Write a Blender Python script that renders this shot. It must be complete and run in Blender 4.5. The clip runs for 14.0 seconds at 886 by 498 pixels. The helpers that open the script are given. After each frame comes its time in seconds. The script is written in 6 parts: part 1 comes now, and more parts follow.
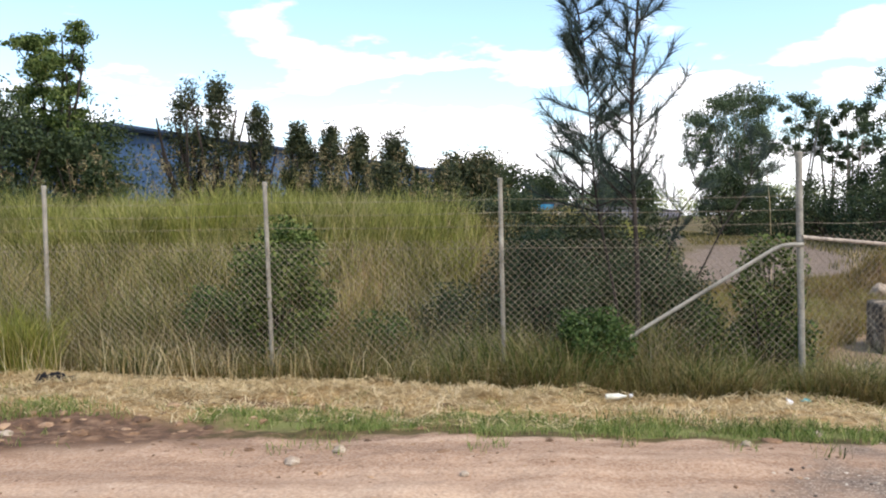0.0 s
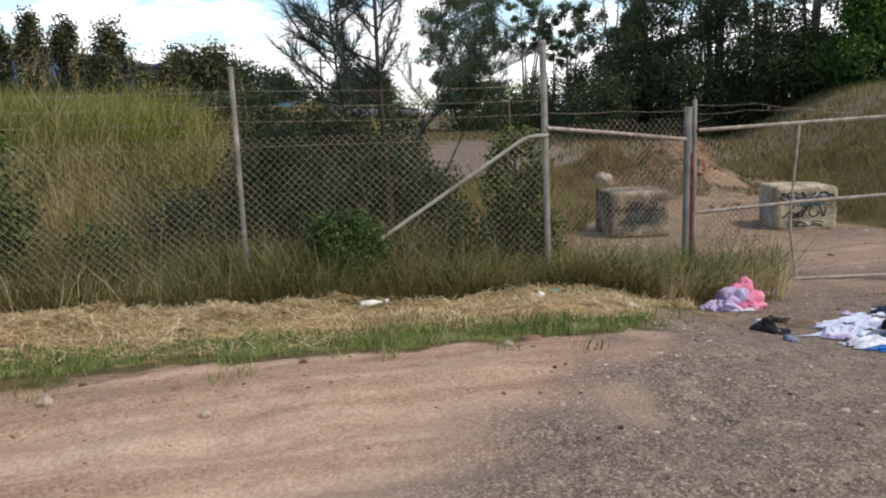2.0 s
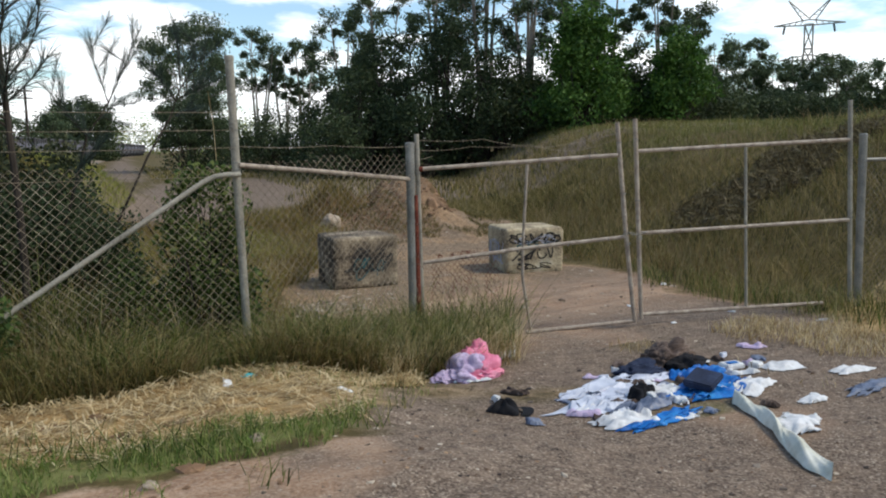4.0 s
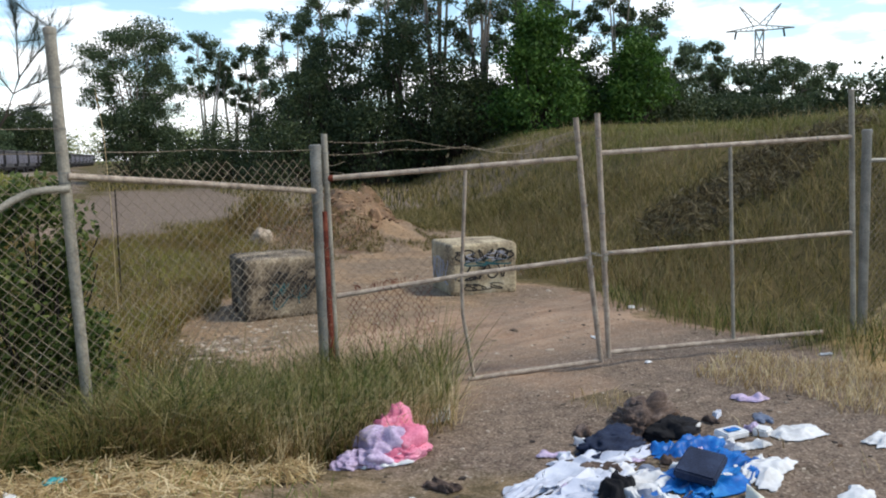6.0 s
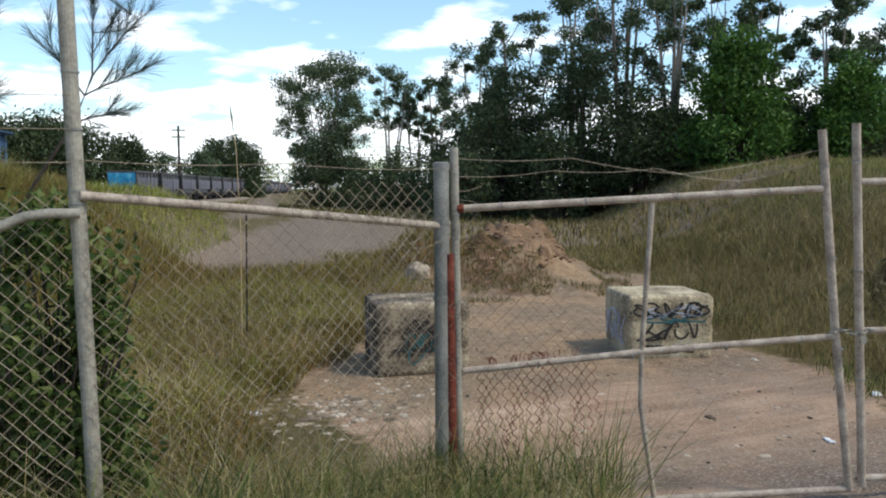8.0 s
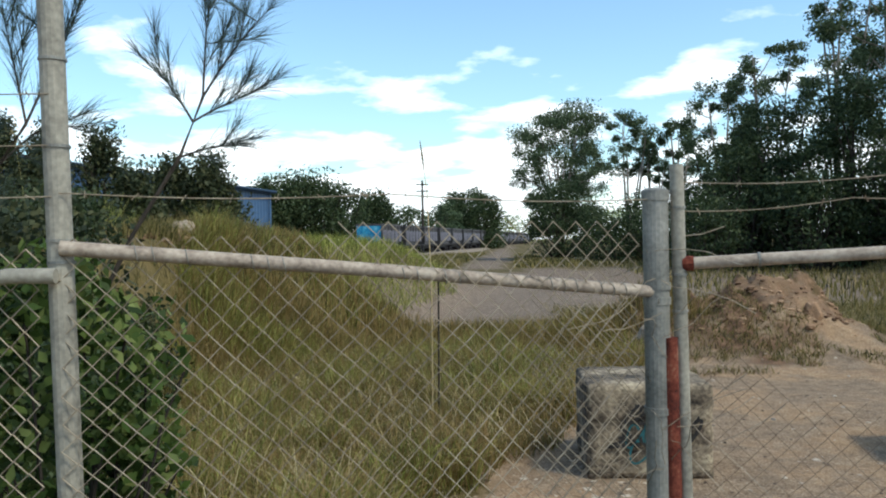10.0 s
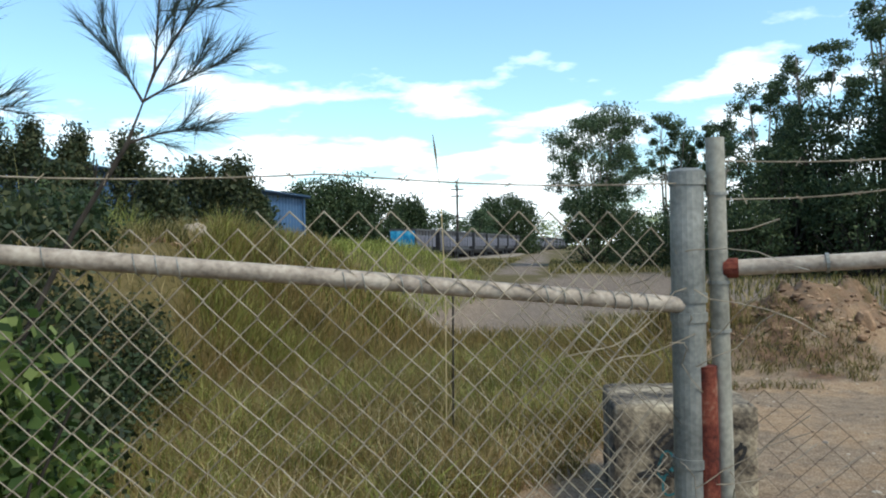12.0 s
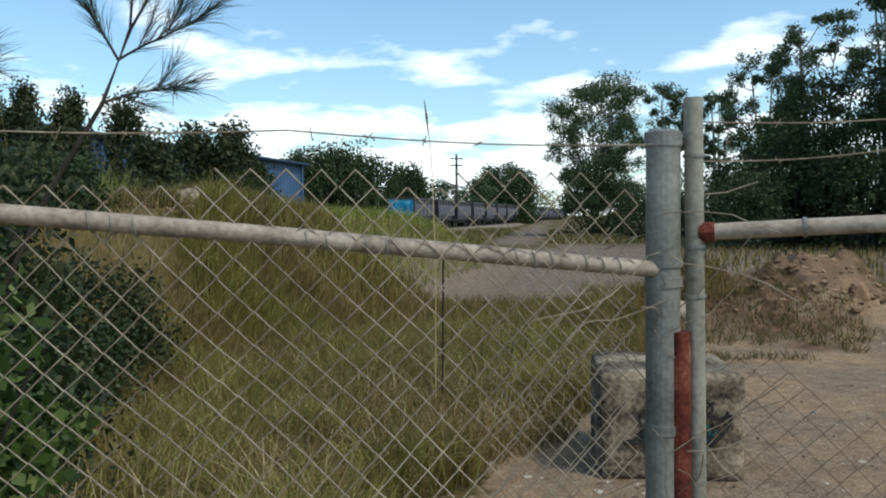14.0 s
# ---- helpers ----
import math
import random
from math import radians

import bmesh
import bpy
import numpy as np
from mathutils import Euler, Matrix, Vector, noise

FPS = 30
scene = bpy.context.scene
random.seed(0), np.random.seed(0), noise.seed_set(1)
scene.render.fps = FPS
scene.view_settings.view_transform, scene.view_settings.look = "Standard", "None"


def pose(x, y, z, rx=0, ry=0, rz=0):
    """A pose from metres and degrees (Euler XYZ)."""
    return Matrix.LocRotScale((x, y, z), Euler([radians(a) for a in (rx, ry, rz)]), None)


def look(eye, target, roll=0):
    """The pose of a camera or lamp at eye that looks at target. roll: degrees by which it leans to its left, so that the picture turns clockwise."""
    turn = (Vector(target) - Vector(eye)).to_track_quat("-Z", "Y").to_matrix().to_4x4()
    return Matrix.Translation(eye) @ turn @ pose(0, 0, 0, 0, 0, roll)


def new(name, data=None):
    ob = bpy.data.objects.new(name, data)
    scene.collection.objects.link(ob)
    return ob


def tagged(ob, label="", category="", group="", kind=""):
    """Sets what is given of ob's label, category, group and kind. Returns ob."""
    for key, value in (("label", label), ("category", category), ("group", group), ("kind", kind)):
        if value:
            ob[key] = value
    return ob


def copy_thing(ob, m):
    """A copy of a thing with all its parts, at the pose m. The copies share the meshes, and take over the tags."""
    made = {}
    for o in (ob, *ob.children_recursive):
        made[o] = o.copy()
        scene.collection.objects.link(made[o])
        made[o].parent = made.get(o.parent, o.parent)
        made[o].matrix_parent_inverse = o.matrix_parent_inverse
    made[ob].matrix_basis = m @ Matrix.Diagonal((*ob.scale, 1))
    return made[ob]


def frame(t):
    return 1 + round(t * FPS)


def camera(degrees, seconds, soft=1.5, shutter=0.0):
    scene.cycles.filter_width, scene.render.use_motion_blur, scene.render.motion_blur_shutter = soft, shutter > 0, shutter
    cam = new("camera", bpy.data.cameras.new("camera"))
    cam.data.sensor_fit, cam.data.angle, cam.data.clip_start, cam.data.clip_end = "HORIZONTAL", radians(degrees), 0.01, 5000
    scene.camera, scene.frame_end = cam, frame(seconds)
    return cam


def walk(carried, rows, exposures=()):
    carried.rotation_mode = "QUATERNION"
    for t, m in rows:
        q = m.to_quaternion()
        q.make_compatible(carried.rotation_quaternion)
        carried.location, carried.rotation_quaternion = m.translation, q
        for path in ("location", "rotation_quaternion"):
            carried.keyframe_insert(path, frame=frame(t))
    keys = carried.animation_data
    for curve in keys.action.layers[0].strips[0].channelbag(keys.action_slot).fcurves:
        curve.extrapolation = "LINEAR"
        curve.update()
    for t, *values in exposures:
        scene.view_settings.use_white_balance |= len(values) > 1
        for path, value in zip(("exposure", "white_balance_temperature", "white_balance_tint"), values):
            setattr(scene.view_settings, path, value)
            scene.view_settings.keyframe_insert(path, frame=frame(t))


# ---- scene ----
cam = camera(57.7, 14.0, soft=2.0)
PATH = [
    (0, (-2.854, -8.446, 1.982), (-3.043, -6.456, 1.904), -0.7),
    (0.5, (-2.863, -8.261, 1.966), (-3.069, -6.276, 1.84), -1.1),
    (1, (-2.915, -8.094, 1.972), (-3.039, -6.102, 1.843), 0.2),
    (1.5, (-2.89, -8.002, 1.979), (-2.899, -6.007, 1.831), -0.8),
    (2, (-2.837, -7.759, 1.93), (-2.408, -5.834, 1.594), -1.6),
    (2.5, (-2.639, -7.466, 1.911), (-2.034, -5.595, 1.546), -4.2),
    (3, (-2.508, -7.093, 1.901), (-1.719, -5.274, 1.633), -1.8),
    (3.5, (-2.256, -6.775, 1.897), (-1.241, -5.069, 1.652), -1.5),
    (4, (-1.958, -6.424, 1.87), (-0.935, -4.724, 1.616), -0.8),
    (6.5, (-0.532, -4.854, 1.801), (0.606, -3.224, 1.586), -1.0),
    (7, (-0.236, -4.458, 1.761), (0.91, -2.827, 1.602), -0.4),
    (7.5, (-0.011, -4.113, 1.779), (0.99, -2.385, 1.671), -1.0),
    (8, (0.202, -3.744, 1.768), (0.922, -1.884, 1.616), -0.2),
    (8.5, (0.371, -3.321, 1.766), (0.84, -1.383, 1.623), -1.9),
    (9, (0.582, -2.95, 1.756), (0.805, -0.964, 1.67), -1.1),
    (11.5, (1.068, -1.659, 1.731), (1.164, 0.339, 1.732), -0.9),
    (12, (1.114, -1.643, 1.719), (1.171, 0.355, 1.712), -0.9),
    (12.5, (1.159, -1.627, 1.707), (1.235, 0.371, 1.683), -0.9),
    (13, (1.17, -1.617, 1.704), (1.251, 0.381, 1.652), -0.73),
    (13.5, (1.18, -1.607, 1.7), (1.247, 0.391, 1.636), -0.57),
    (14, (1.191, -1.597, 1.697), (1.249, 0.401, 1.614), -0.4),
]
walk(cam, [(t, look(e, g, r)) for t, e, g, r in PATH], exposures=[(0.0, 0.8, 6700, 14), (1.5, 0.74, 6700, 14), (2.2, 0.18, 6800, 15), (3.0, 0.10, 6600, 8), (4.0, 0.12, 6650, 8), (6.5, 0.37, 6550, 9), (7.5, 0.36, 6450, 8), (9.0, 0.32, 6400, 4), (11.5, 0.46, 6150, 1), (13.5, 0.42, 6150, 1), (14.0, 0.05, 6250, 1)])

# ---- world and sun ----
SUN_AZ, SUN_EL = 128.0, 52.0
world = bpy.data.worlds.new("sky")
scene.world = world
world.use_nodes = True
wn, wl = world.node_tree.nodes, world.node_tree.links
wn.clear()
w_out = wn.new("ShaderNodeOutputWorld")
w_bg = wn.new("ShaderNodeBackground")
w_sky = wn.new("ShaderNodeTexSky")
w_sky.sky_type, w_sky.sun_disc = "NISHITA", False
w_sky.sun_elevation, w_sky.sun_rotation = radians(SUN_EL), radians(SUN_AZ)
w_sky.air_density, w_sky.dust_density = 1.0, 1.2
w_bg.inputs["Strength"].default_value = 0.15
# clouds: noise on a flat layer overhead, thicker towards the horizon
w_co = wn.new("ShaderNodeTexCoord")
w_sep = wn.new("ShaderNodeSeparateXYZ")
wl.new(w_co.outputs["Generated"], w_sep.inputs[0])
w_add = wn.new("ShaderNodeMath")
w_add.operation = "ADD"
w_add.inputs[1].default_value = 0.16
w_max = wn.new("ShaderNodeMath")
w_max.operation = "MAXIMUM"
w_max.inputs[1].default_value = 0.0
wl.new(w_sep.outputs[2], w_max.inputs[0])
wl.new(w_max.outputs[0], w_add.inputs[0])
w_div = wn.new("ShaderNodeVectorMath")
w_div.operation = "DIVIDE"
w_cmb = wn.new("ShaderNodeCombineXYZ")
for k in range(3):
    wl.new(w_add.outputs[0], w_cmb.inputs[k])
wl.new(w_co.outputs["Generated"], w_div.inputs[0])
wl.new(w_cmb.outputs[0], w_div.inputs[1])
w_noise = wn.new("ShaderNodeTexNoise")
w_noise.inputs["Scale"].default_value = 2.3
w_noise.inputs["Detail"].default_value = 7.0
w_noise.inputs["Roughness"].default_value = 0.52
wl.new(w_div.outputs[0], w_noise.inputs["Vector"])
w_low = wn.new("ShaderNodeMapRange")
w_low.inputs[1].default_value, w_low.inputs[2].default_value = 0.0, 0.29
w_low.inputs[3].default_value, w_low.inputs[4].default_value = 0.25, -0.09
wl.new(w_sep.outputs[2], w_low.inputs[0])
w_sum = wn.new("ShaderNodeMath")
wl.new(w_noise.outputs[0], w_sum.inputs[0])
wl.new(w_low.outputs[0], w_sum.inputs[1])
w_ramp = wn.new("ShaderNodeValToRGB")
w_ramp.color_ramp.elements[0].position, w_ramp.color_ramp.elements[1].position = 0.545, 0.70
wl.new(w_sum.outputs[0], w_ramp.inputs[0])
w_mix = wn.new("ShaderNodeMix")
w_mix.data_type = "RGBA"
w_mix.inputs[7].default_value = (9.0, 9.2, 9.6, 1)
wl.new(w_ramp.outputs[0], w_mix.inputs[0])
w_tint = wn.new("ShaderNodeVectorMath")
w_tint.operation = "MULTIPLY"
w_tint.inputs[1].default_value = (1.08, 1.20, 1.25)
wl.new(w_sky.outputs[0], w_tint.inputs[0])
wl.new(w_tint.outputs[0], w_mix.inputs[6])
wl.new(w_mix.outputs[2], w_bg.inputs["Color"])
wl.new(w_bg.outputs[0], w_out.inputs[0])

sun = new("sun", bpy.data.lights.new("sun", "SUN"))
sun.data.energy, sun.data.angle, sun.data.color = 1.8, radians(9.0), (1.0, 0.93, 0.82)
sun_dir = Vector((math.sin(radians(SUN_AZ)) * math.cos(radians(SUN_EL)), math.cos(radians(SUN_AZ)) * math.cos(radians(SUN_EL)), math.sin(radians(SUN_EL))))
sun.matrix_world = look(sun_dir * 50, (0, 0, 0))

rng = np.random.default_rng(7)


# ---- materials ----
def lin(c):
    return tuple(((v / 255 / 12.92) if v / 255 <= 0.04045 else ((v / 255 + 0.055) / 1.055) ** 2.4) for v in c) + (1,)


def surface(name, cols, scale=4.0, rough=0.85, metal=0.0, bump=0.3, fine=40.0, island=0.0, spread=(0.3, 0.7), stretch=None, spec=0.3):
    """Node material: colours ramped over coarse and fine noise (and a random value a piece), with bump."""
    m = bpy.data.materials.new(name)
    m.use_nodes = True
    n, l = m.node_tree.nodes, m.node_tree.links
    p = n["Principled BSDF"]
    p.inputs["Roughness"].default_value, p.inputs["Metallic"].default_value = rough, metal
    p.inputs["Specular IOR Level"].default_value = spec
    co = n.new("ShaderNodeTexCoord")
    vec = co.outputs["Object"]
    if stretch:
        mp = n.new("ShaderNodeMapping")
        mp.inputs["Scale"].default_value = stretch
        l.new(vec, mp.inputs[0])
        vec = mp.outputs[0]
    a, b = n.new("ShaderNodeTexNoise"), n.new("ShaderNodeTexNoise")
    for t, sc, det in ((a, scale, 5), (b, fine, 4)):
        t.inputs["Scale"].default_value, t.inputs["Detail"].default_value = sc, det
        l.new(vec, t.inputs["Vector"])
    mx = n.new("ShaderNodeMath")
    mx.operation = "MULTIPLY_ADD"
    mx.inputs[1].default_value = 0.4
    l.new(b.outputs[0], mx.inputs[0])
    sc = n.new("ShaderNodeMath")
    sc.operation = "MULTIPLY"
    sc.inputs[1].default_value = 0.6
    l.new(a.outputs[0], sc.inputs[0])
    l.new(sc.outputs[0], mx.inputs[2])
    out = mx.outputs[0]
    if island:
        g = n.new("ShaderNodeNewGeometry")
        k = n.new("ShaderNodeMath")
        k.operation = "MULTIPLY_ADD"
        k.inputs[1].default_value = island
        l.new(g.outputs["Random Per Island"], k.inputs[0])
        k2 = n.new("ShaderNodeMath")
        k2.operation = "MULTIPLY_ADD"
        k2.inputs[1].default_value, k2.inputs[2].default_value = 1 - island * 0.6, -island * 0.2
        l.new(out, k2.inputs[0])
        l.new(k2.outputs[0], k.inputs[2])
        out = k.outputs[0]
    r = n.new("ShaderNodeValToRGB")
    e = r.color_ramp.elements
    for i, c in enumerate(cols):
        pos = spread[0] + (spread[1] - spread[0]) * i / max(1, len(cols) - 1)
        el = e[i] if i < 2 else e.new(pos)
        el.position, el.color = pos, lin(c)
    l.new(out, r.inputs[0])
    l.new(r.outputs[0], p.inputs["Base Color"])
    if bump:
        bp = n.new("ShaderNodeBump")
        bp.inputs["Strength"].default_value, bp.inputs["Distance"].default_value = bump, 0.02
        l.new(mx.outputs[0], bp.inputs["Height"])
        l.new(bp.outputs[0], p.inputs["Normal"])
    return m


def leafy(name, cols, scale=0.8, trans=0.35, island=0.75, rough=0.6, spread=(0.15, 0.85)):
    """A leaf or blade: a surface that lets some light through."""
    m = surface(name, cols, scale=scale, rough=rough, bump=0, fine=3.0, island=island, spread=spread, spec=0.25)
    n, l = m.node_tree.nodes, m.node_tree.links
    p, o = n["Principled BSDF"], n["Material Output"]
    t, mix = n.new("ShaderNodeBsdfTranslucent"), n.new("ShaderNodeMixShader")
    mix.inputs[0].default_value = trans
    l.new(p.inputs["Base Color"].links[0].from_socket, t.inputs["Color"])
    l.new(p.outputs[0], mix.inputs[1])
    l.new(t.outputs[0], mix.inputs[2])
    l.new(mix.outputs[0], o.inputs["Surface"])
    return m


M_GALV = surface("galvanised_steel", [(104, 98, 86), (150, 142, 126), (184, 174, 154)], scale=5, rough=0.6, metal=0.1, bump=0.15, fine=60)
M_GALV_DARK = surface("weathered_galvanised_steel", [(92, 90, 84), (134, 130, 120), (164, 158, 146)], scale=6, rough=0.5, metal=0.3, bump=0.15, fine=70)
M_PAINT = surface("cream_painted_pipe", [(108, 93, 79), (158, 141, 123), (192, 175, 154)], scale=11, rough=0.65, bump=0.2, fine=70, spread=(0.30, 0.66))
M_RUST = surface("red_brown_rust", [(44, 25, 20), (94, 42, 30), (122, 64, 46), (150, 118, 96)], spread=(0.32, 0.72), scale=14, rough=0.95, bump=0.5, fine=80)
M_WIRE = surface("chain_link_wire", [(90, 78, 62), (144, 128, 106), (188, 172, 146)], scale=3, rough=0.6, metal=0.0, bump=0, fine=30)
M_WIRED = surface("rusty_thin_wire", [(70, 56, 46), (104, 84, 68), (136, 118, 100)], scale=6, rough=0.9, bump=0)
M_CONC = surface("weathered_concrete", [(46, 40, 34), (104, 91, 75), (148, 131, 107), (184, 167, 138)], scale=3.6, rough=0.95, bump=0.9, fine=30, spread=(0.38, 0.66))
M_CONC_PALE = surface("pale_painted_concrete", [(84, 74, 60), (150, 133, 106), (190, 172, 138), (208, 194, 164)], scale=3.0, rough=0.92, bump=0.8, fine=30, spread=(0.34, 0.64))
M_BLACK = surface("black_spray_paint", [(24, 24, 24), (70, 64, 58)], scale=9, rough=0.7, bump=0)
M_WHITE = surface("white_spray_paint", [(150, 150, 160), (205, 205, 212)], scale=9, rough=0.7, bump=0)
M_TEAL = surface("teal_spray_paint", [(30, 74, 78), (60, 110, 110)], scale=9, rough=0.7, bump=0)
M_BARK = surface("pale_grey_bark", [(84, 74, 64), (140, 128, 114), (176, 166, 152)], scale=1.2, rough=0.9, bump=0.4, fine=12, stretch=(1, 1, 0.25))
M_BARKD = surface("dark_bark", [(34, 28, 24), (58, 50, 42), (84, 74, 64)], scale=4, rough=0.95, bump=0.4, fine=30, stretch=(1, 1, 0.3))
M_GUM = leafy("gum_leaves", [(46, 58, 38), (76, 92, 60), (118, 128, 92)], scale=0.4, trans=0.3, island=0.55)
M_GUMD = leafy("dark_wattle_leaves", [(38, 48, 30), (60, 74, 44), (92, 100, 62)], scale=0.5, trans=0.28, island=0.55)
M_GREEN = leafy("bright_green_leaves", [(36, 60, 22), (64, 96, 34), (104, 132, 56)], scale=0.5, trans=0.3, island=0.5)
M_BUSH = leafy("shrub_leaves", [(44, 58, 24), (80, 100, 42), (136, 144, 80)], scale=2.0, trans=0.4)
M_FERN = leafy("feathery_green_leaves", [(44, 62, 30), (70, 92, 44), (104, 122, 64)], scale=1.5, trans=0.35)
M_PLUME = leafy("reddish_seed_heads", [(100, 84, 54), (142, 122, 82), (182, 162, 118)], scale=1.0, trans=0.4)
M_CREST = leafy("green_crest_grass", [(92, 98, 42), (138, 142, 62), (182, 172, 98)], scale=1.2, trans=0.35, island=0.5, spread=(0.27, 0.73))
M_HILLTOP = leafy("hill_crest_grass", [(78, 84, 40), (116, 116, 58), (152, 142, 84)], scale=1.0, trans=0.35, island=0.5, spread=(0.27, 0.73))
M_BRACKEN = leafy("dead_brown_bracken", [(70, 60, 40), (100, 88, 60), (126, 112, 78)], scale=0.8, trans=0.25)
M_SHRUB = leafy("olive_shrub_leaves", [(34, 42, 26), (58, 66, 40), (98, 96, 62)], scale=0.7, trans=0.25, island=0.6)
M_NEEDLE = leafy("she_oak_needles", [(40, 50, 44), (62, 76, 66), (88, 98, 82)], scale=2.0, trans=0.3)
M_TALL = leafy("tall_yellow_grass", [(70, 78, 34), (116, 120, 54), (164, 154, 88), (186, 170, 120)], scale=1.5, trans=0.4, island=0.5, spread=(0.27, 0.73))
M_VERGE = leafy("verge_grass", [(50, 66, 26), (88, 106, 42), (132, 134, 70), (172, 156, 108)], scale=2.0, trans=0.4, island=0.7, spread=(0.27, 0.73))
M_DRY = leafy("dry_brown_grass", [(64, 64, 30), (106, 102, 50), (150, 134, 82), (124, 100, 64)], scale=2.0, trans=0.35, island=0.6, spread=(0.27, 0.73))
M_INNER = leafy("tan_rough_grass", [(74, 70, 32), (124, 110, 56), (162, 138, 84), (146, 116, 70)], scale=1.6, trans=0.35, island=0.6, spread=(0.27, 0.73))
M_HILL = leafy("hill_grass", [(60, 62, 32), (108, 102, 52), (146, 130, 74), (172, 150, 104)], scale=0.5, trans=0.35, island=0.55, spread=(0.27, 0.73))
M_LAWN = leafy("short_green_grass", [(78, 96, 42), (118, 136, 64), (164, 164, 100)], scale=1.5, trans=0.35)
M_STRAW = leafy("cut_straw", [(140, 114, 74), (200, 174, 124), (234, 214, 170)], scale=1.5, trans=0.25)
M_STONE = surface("pale_stone", [(100, 84, 68), (152, 132, 110), (190, 174, 152)], scale=6, rough=0.9, bump=0.4, island=0.6)
M_GRAVEL = surface("grey_gravel", [(52, 44, 38), (112, 98, 84), (190, 174, 152)], scale=8, rough=0.9, bump=0.2, island=0.85, spread=(0.2, 0.8))
M_CLOD = surface("red_clay", [(88, 66, 48), (134, 103, 76), (172, 140, 108)], scale=5, rough=0.95, bump=0.5, island=0.5)
M_BLUEWALL = surface("blue_steel_cladding", [(50, 74, 102), (64, 90, 120), (80, 106, 136)], scale=0.3, rough=0.55, bump=0, fine=4)
M_ROOF = surface("dark_blue_roof_trim", [(30, 44, 60), (46, 62, 80)], scale=0.4, rough=0.5, bump=0)
M_WAGON = surface("grey_wagon_steel", [(54, 52, 52), (84, 80, 80), (116, 110, 106)], scale=0.7, rough=0.7, bump=0.1, fine=5)
M_UNDER = surface("dark_underframe_steel", [(28, 24, 24), (52, 46, 44)], scale=2, rough=0.8, bump=0)
M_TAGS = surface("faded_graffiti_paint", [(70, 68, 70), (112, 108, 114), (90, 86, 96), (172, 168, 170)], scale=2.2, rough=0.7, bump=0, fine=6)
M_BLUEG = surface("blue_graffiti_paint", [(20, 70, 120), (34, 120, 160), (70, 160, 190), (150, 190, 200)], scale=1.2, rough=0.6, bump=0, fine=5)


# ---- mesh helpers ----
def mesh_np(name, verts, faces, material, parent=None, label="", smooth=False):
    """An object from arrays of vertices and equally long faces."""
    me = bpy.data.meshes.new(name)
    verts, faces = np.asarray(verts, np.float32), np.asarray(faces, np.int32)
    k = faces.shape[1]
    me.vertices.add(len(verts))
    me.vertices.foreach_set("co", verts.ravel())
    me.loops.add(faces.size)
    me.loops.foreach_set("vertex_index", faces.ravel())
    me.polygons.add(len(faces))
    me.polygons.foreach_set("loop_start", np.arange(0, faces.size, k, dtype=np.int32))
    me.polygons.foreach_set("use_smooth", np.full(len(faces), smooth))
    me.update(calc_edges=True)
    me.materials.append(material)
    ob = new(name, me)
    if parent is not None:
        ob.parent = parent
    if label:
        ob["label"] = label
    return ob


def part(name, bm, material, parent=None, label="", smooth=False):
    me = bpy.data.meshes.new(name)
    bm.to_mesh(me)
    bm.free()
    for p in me.polygons:
        p.use_smooth = smooth
    me.materials.append(material)
    ob = new(name, me)
    if parent is not None:
        ob.parent = parent
    if label:
        ob["label"] = label
    return ob


def thing(name, label, category, at=(0, 0, 0), rz=0.0, group="", kind=""):
    ob = new(name)
    ob.matrix_basis = pose(*at, 0, 0, rz)
    return tagged(ob, label, category, group, kind)


class Soup:
    """Gathers triangles and quads (as triangles) of many shapes into one mesh."""

    def __init__(self):
        self.v, self.f, self.n = [], [], 0

    def add(self, v, f):
        v, f = np.asarray(v, float).reshape(-1, 3), np.asarray(f, int)
        if f.shape[1] == 4:
            f = np.concatenate([f[:, [0, 1, 2]], f[:, [0, 2, 3]]])
        self.v.append(v)
        self.f.append(f + self.n)
        self.n += len(v)
        return self

    def tube(self, pts, rad, n=6, cap=True):
        pts = np.asarray(pts, float)
        rad = np.broadcast_to(np.asarray(rad, float), (len(pts),))
        d = np.gradient(pts, axis=0)
        d /= np.linalg.norm(d, axis=1, keepdims=True) + 1e-9
        ref = np.where(np.abs(d[:, 2:3]) > 0.9, [[1.0, 0.0, 0.0]], [[0.0, 0.0, 1.0]])
        a = np.cross(d, ref)
        a /= np.linalg.norm(a, axis=1, keepdims=True)
        b = np.cross(d, a)
        th = np.arange(n) * 2 * np.pi / n
        ring = pts[:, None] + rad[:, None, None] * (np.cos(th)[None, :, None] * a[:, None] + np.sin(th)[None, :, None] * b[:, None])
        v = ring.reshape(-1, 3)
        f = []
        for i in range(len(pts) - 1):
            for j in range(n):
                q = (j + 1) % n
                f.append((i * n + j, i * n + q, (i + 1) * n + q, (i + 1) * n + j))
        self.add(v, f)
        if cap:
            for i, row in ((0, pts[0]), (len(pts) - 1, pts[-1])):
                rv = np.vstack([ring[i], row])
                self.add(rv, [(j, (j + 1) % n, n) for j in range(n)])
        return self

    def make(self, name, material, parent=None, label="", smooth=False):
        return mesh_np(name, np.vstack(self.v), np.vstack(self.f), material, parent, label, smooth)


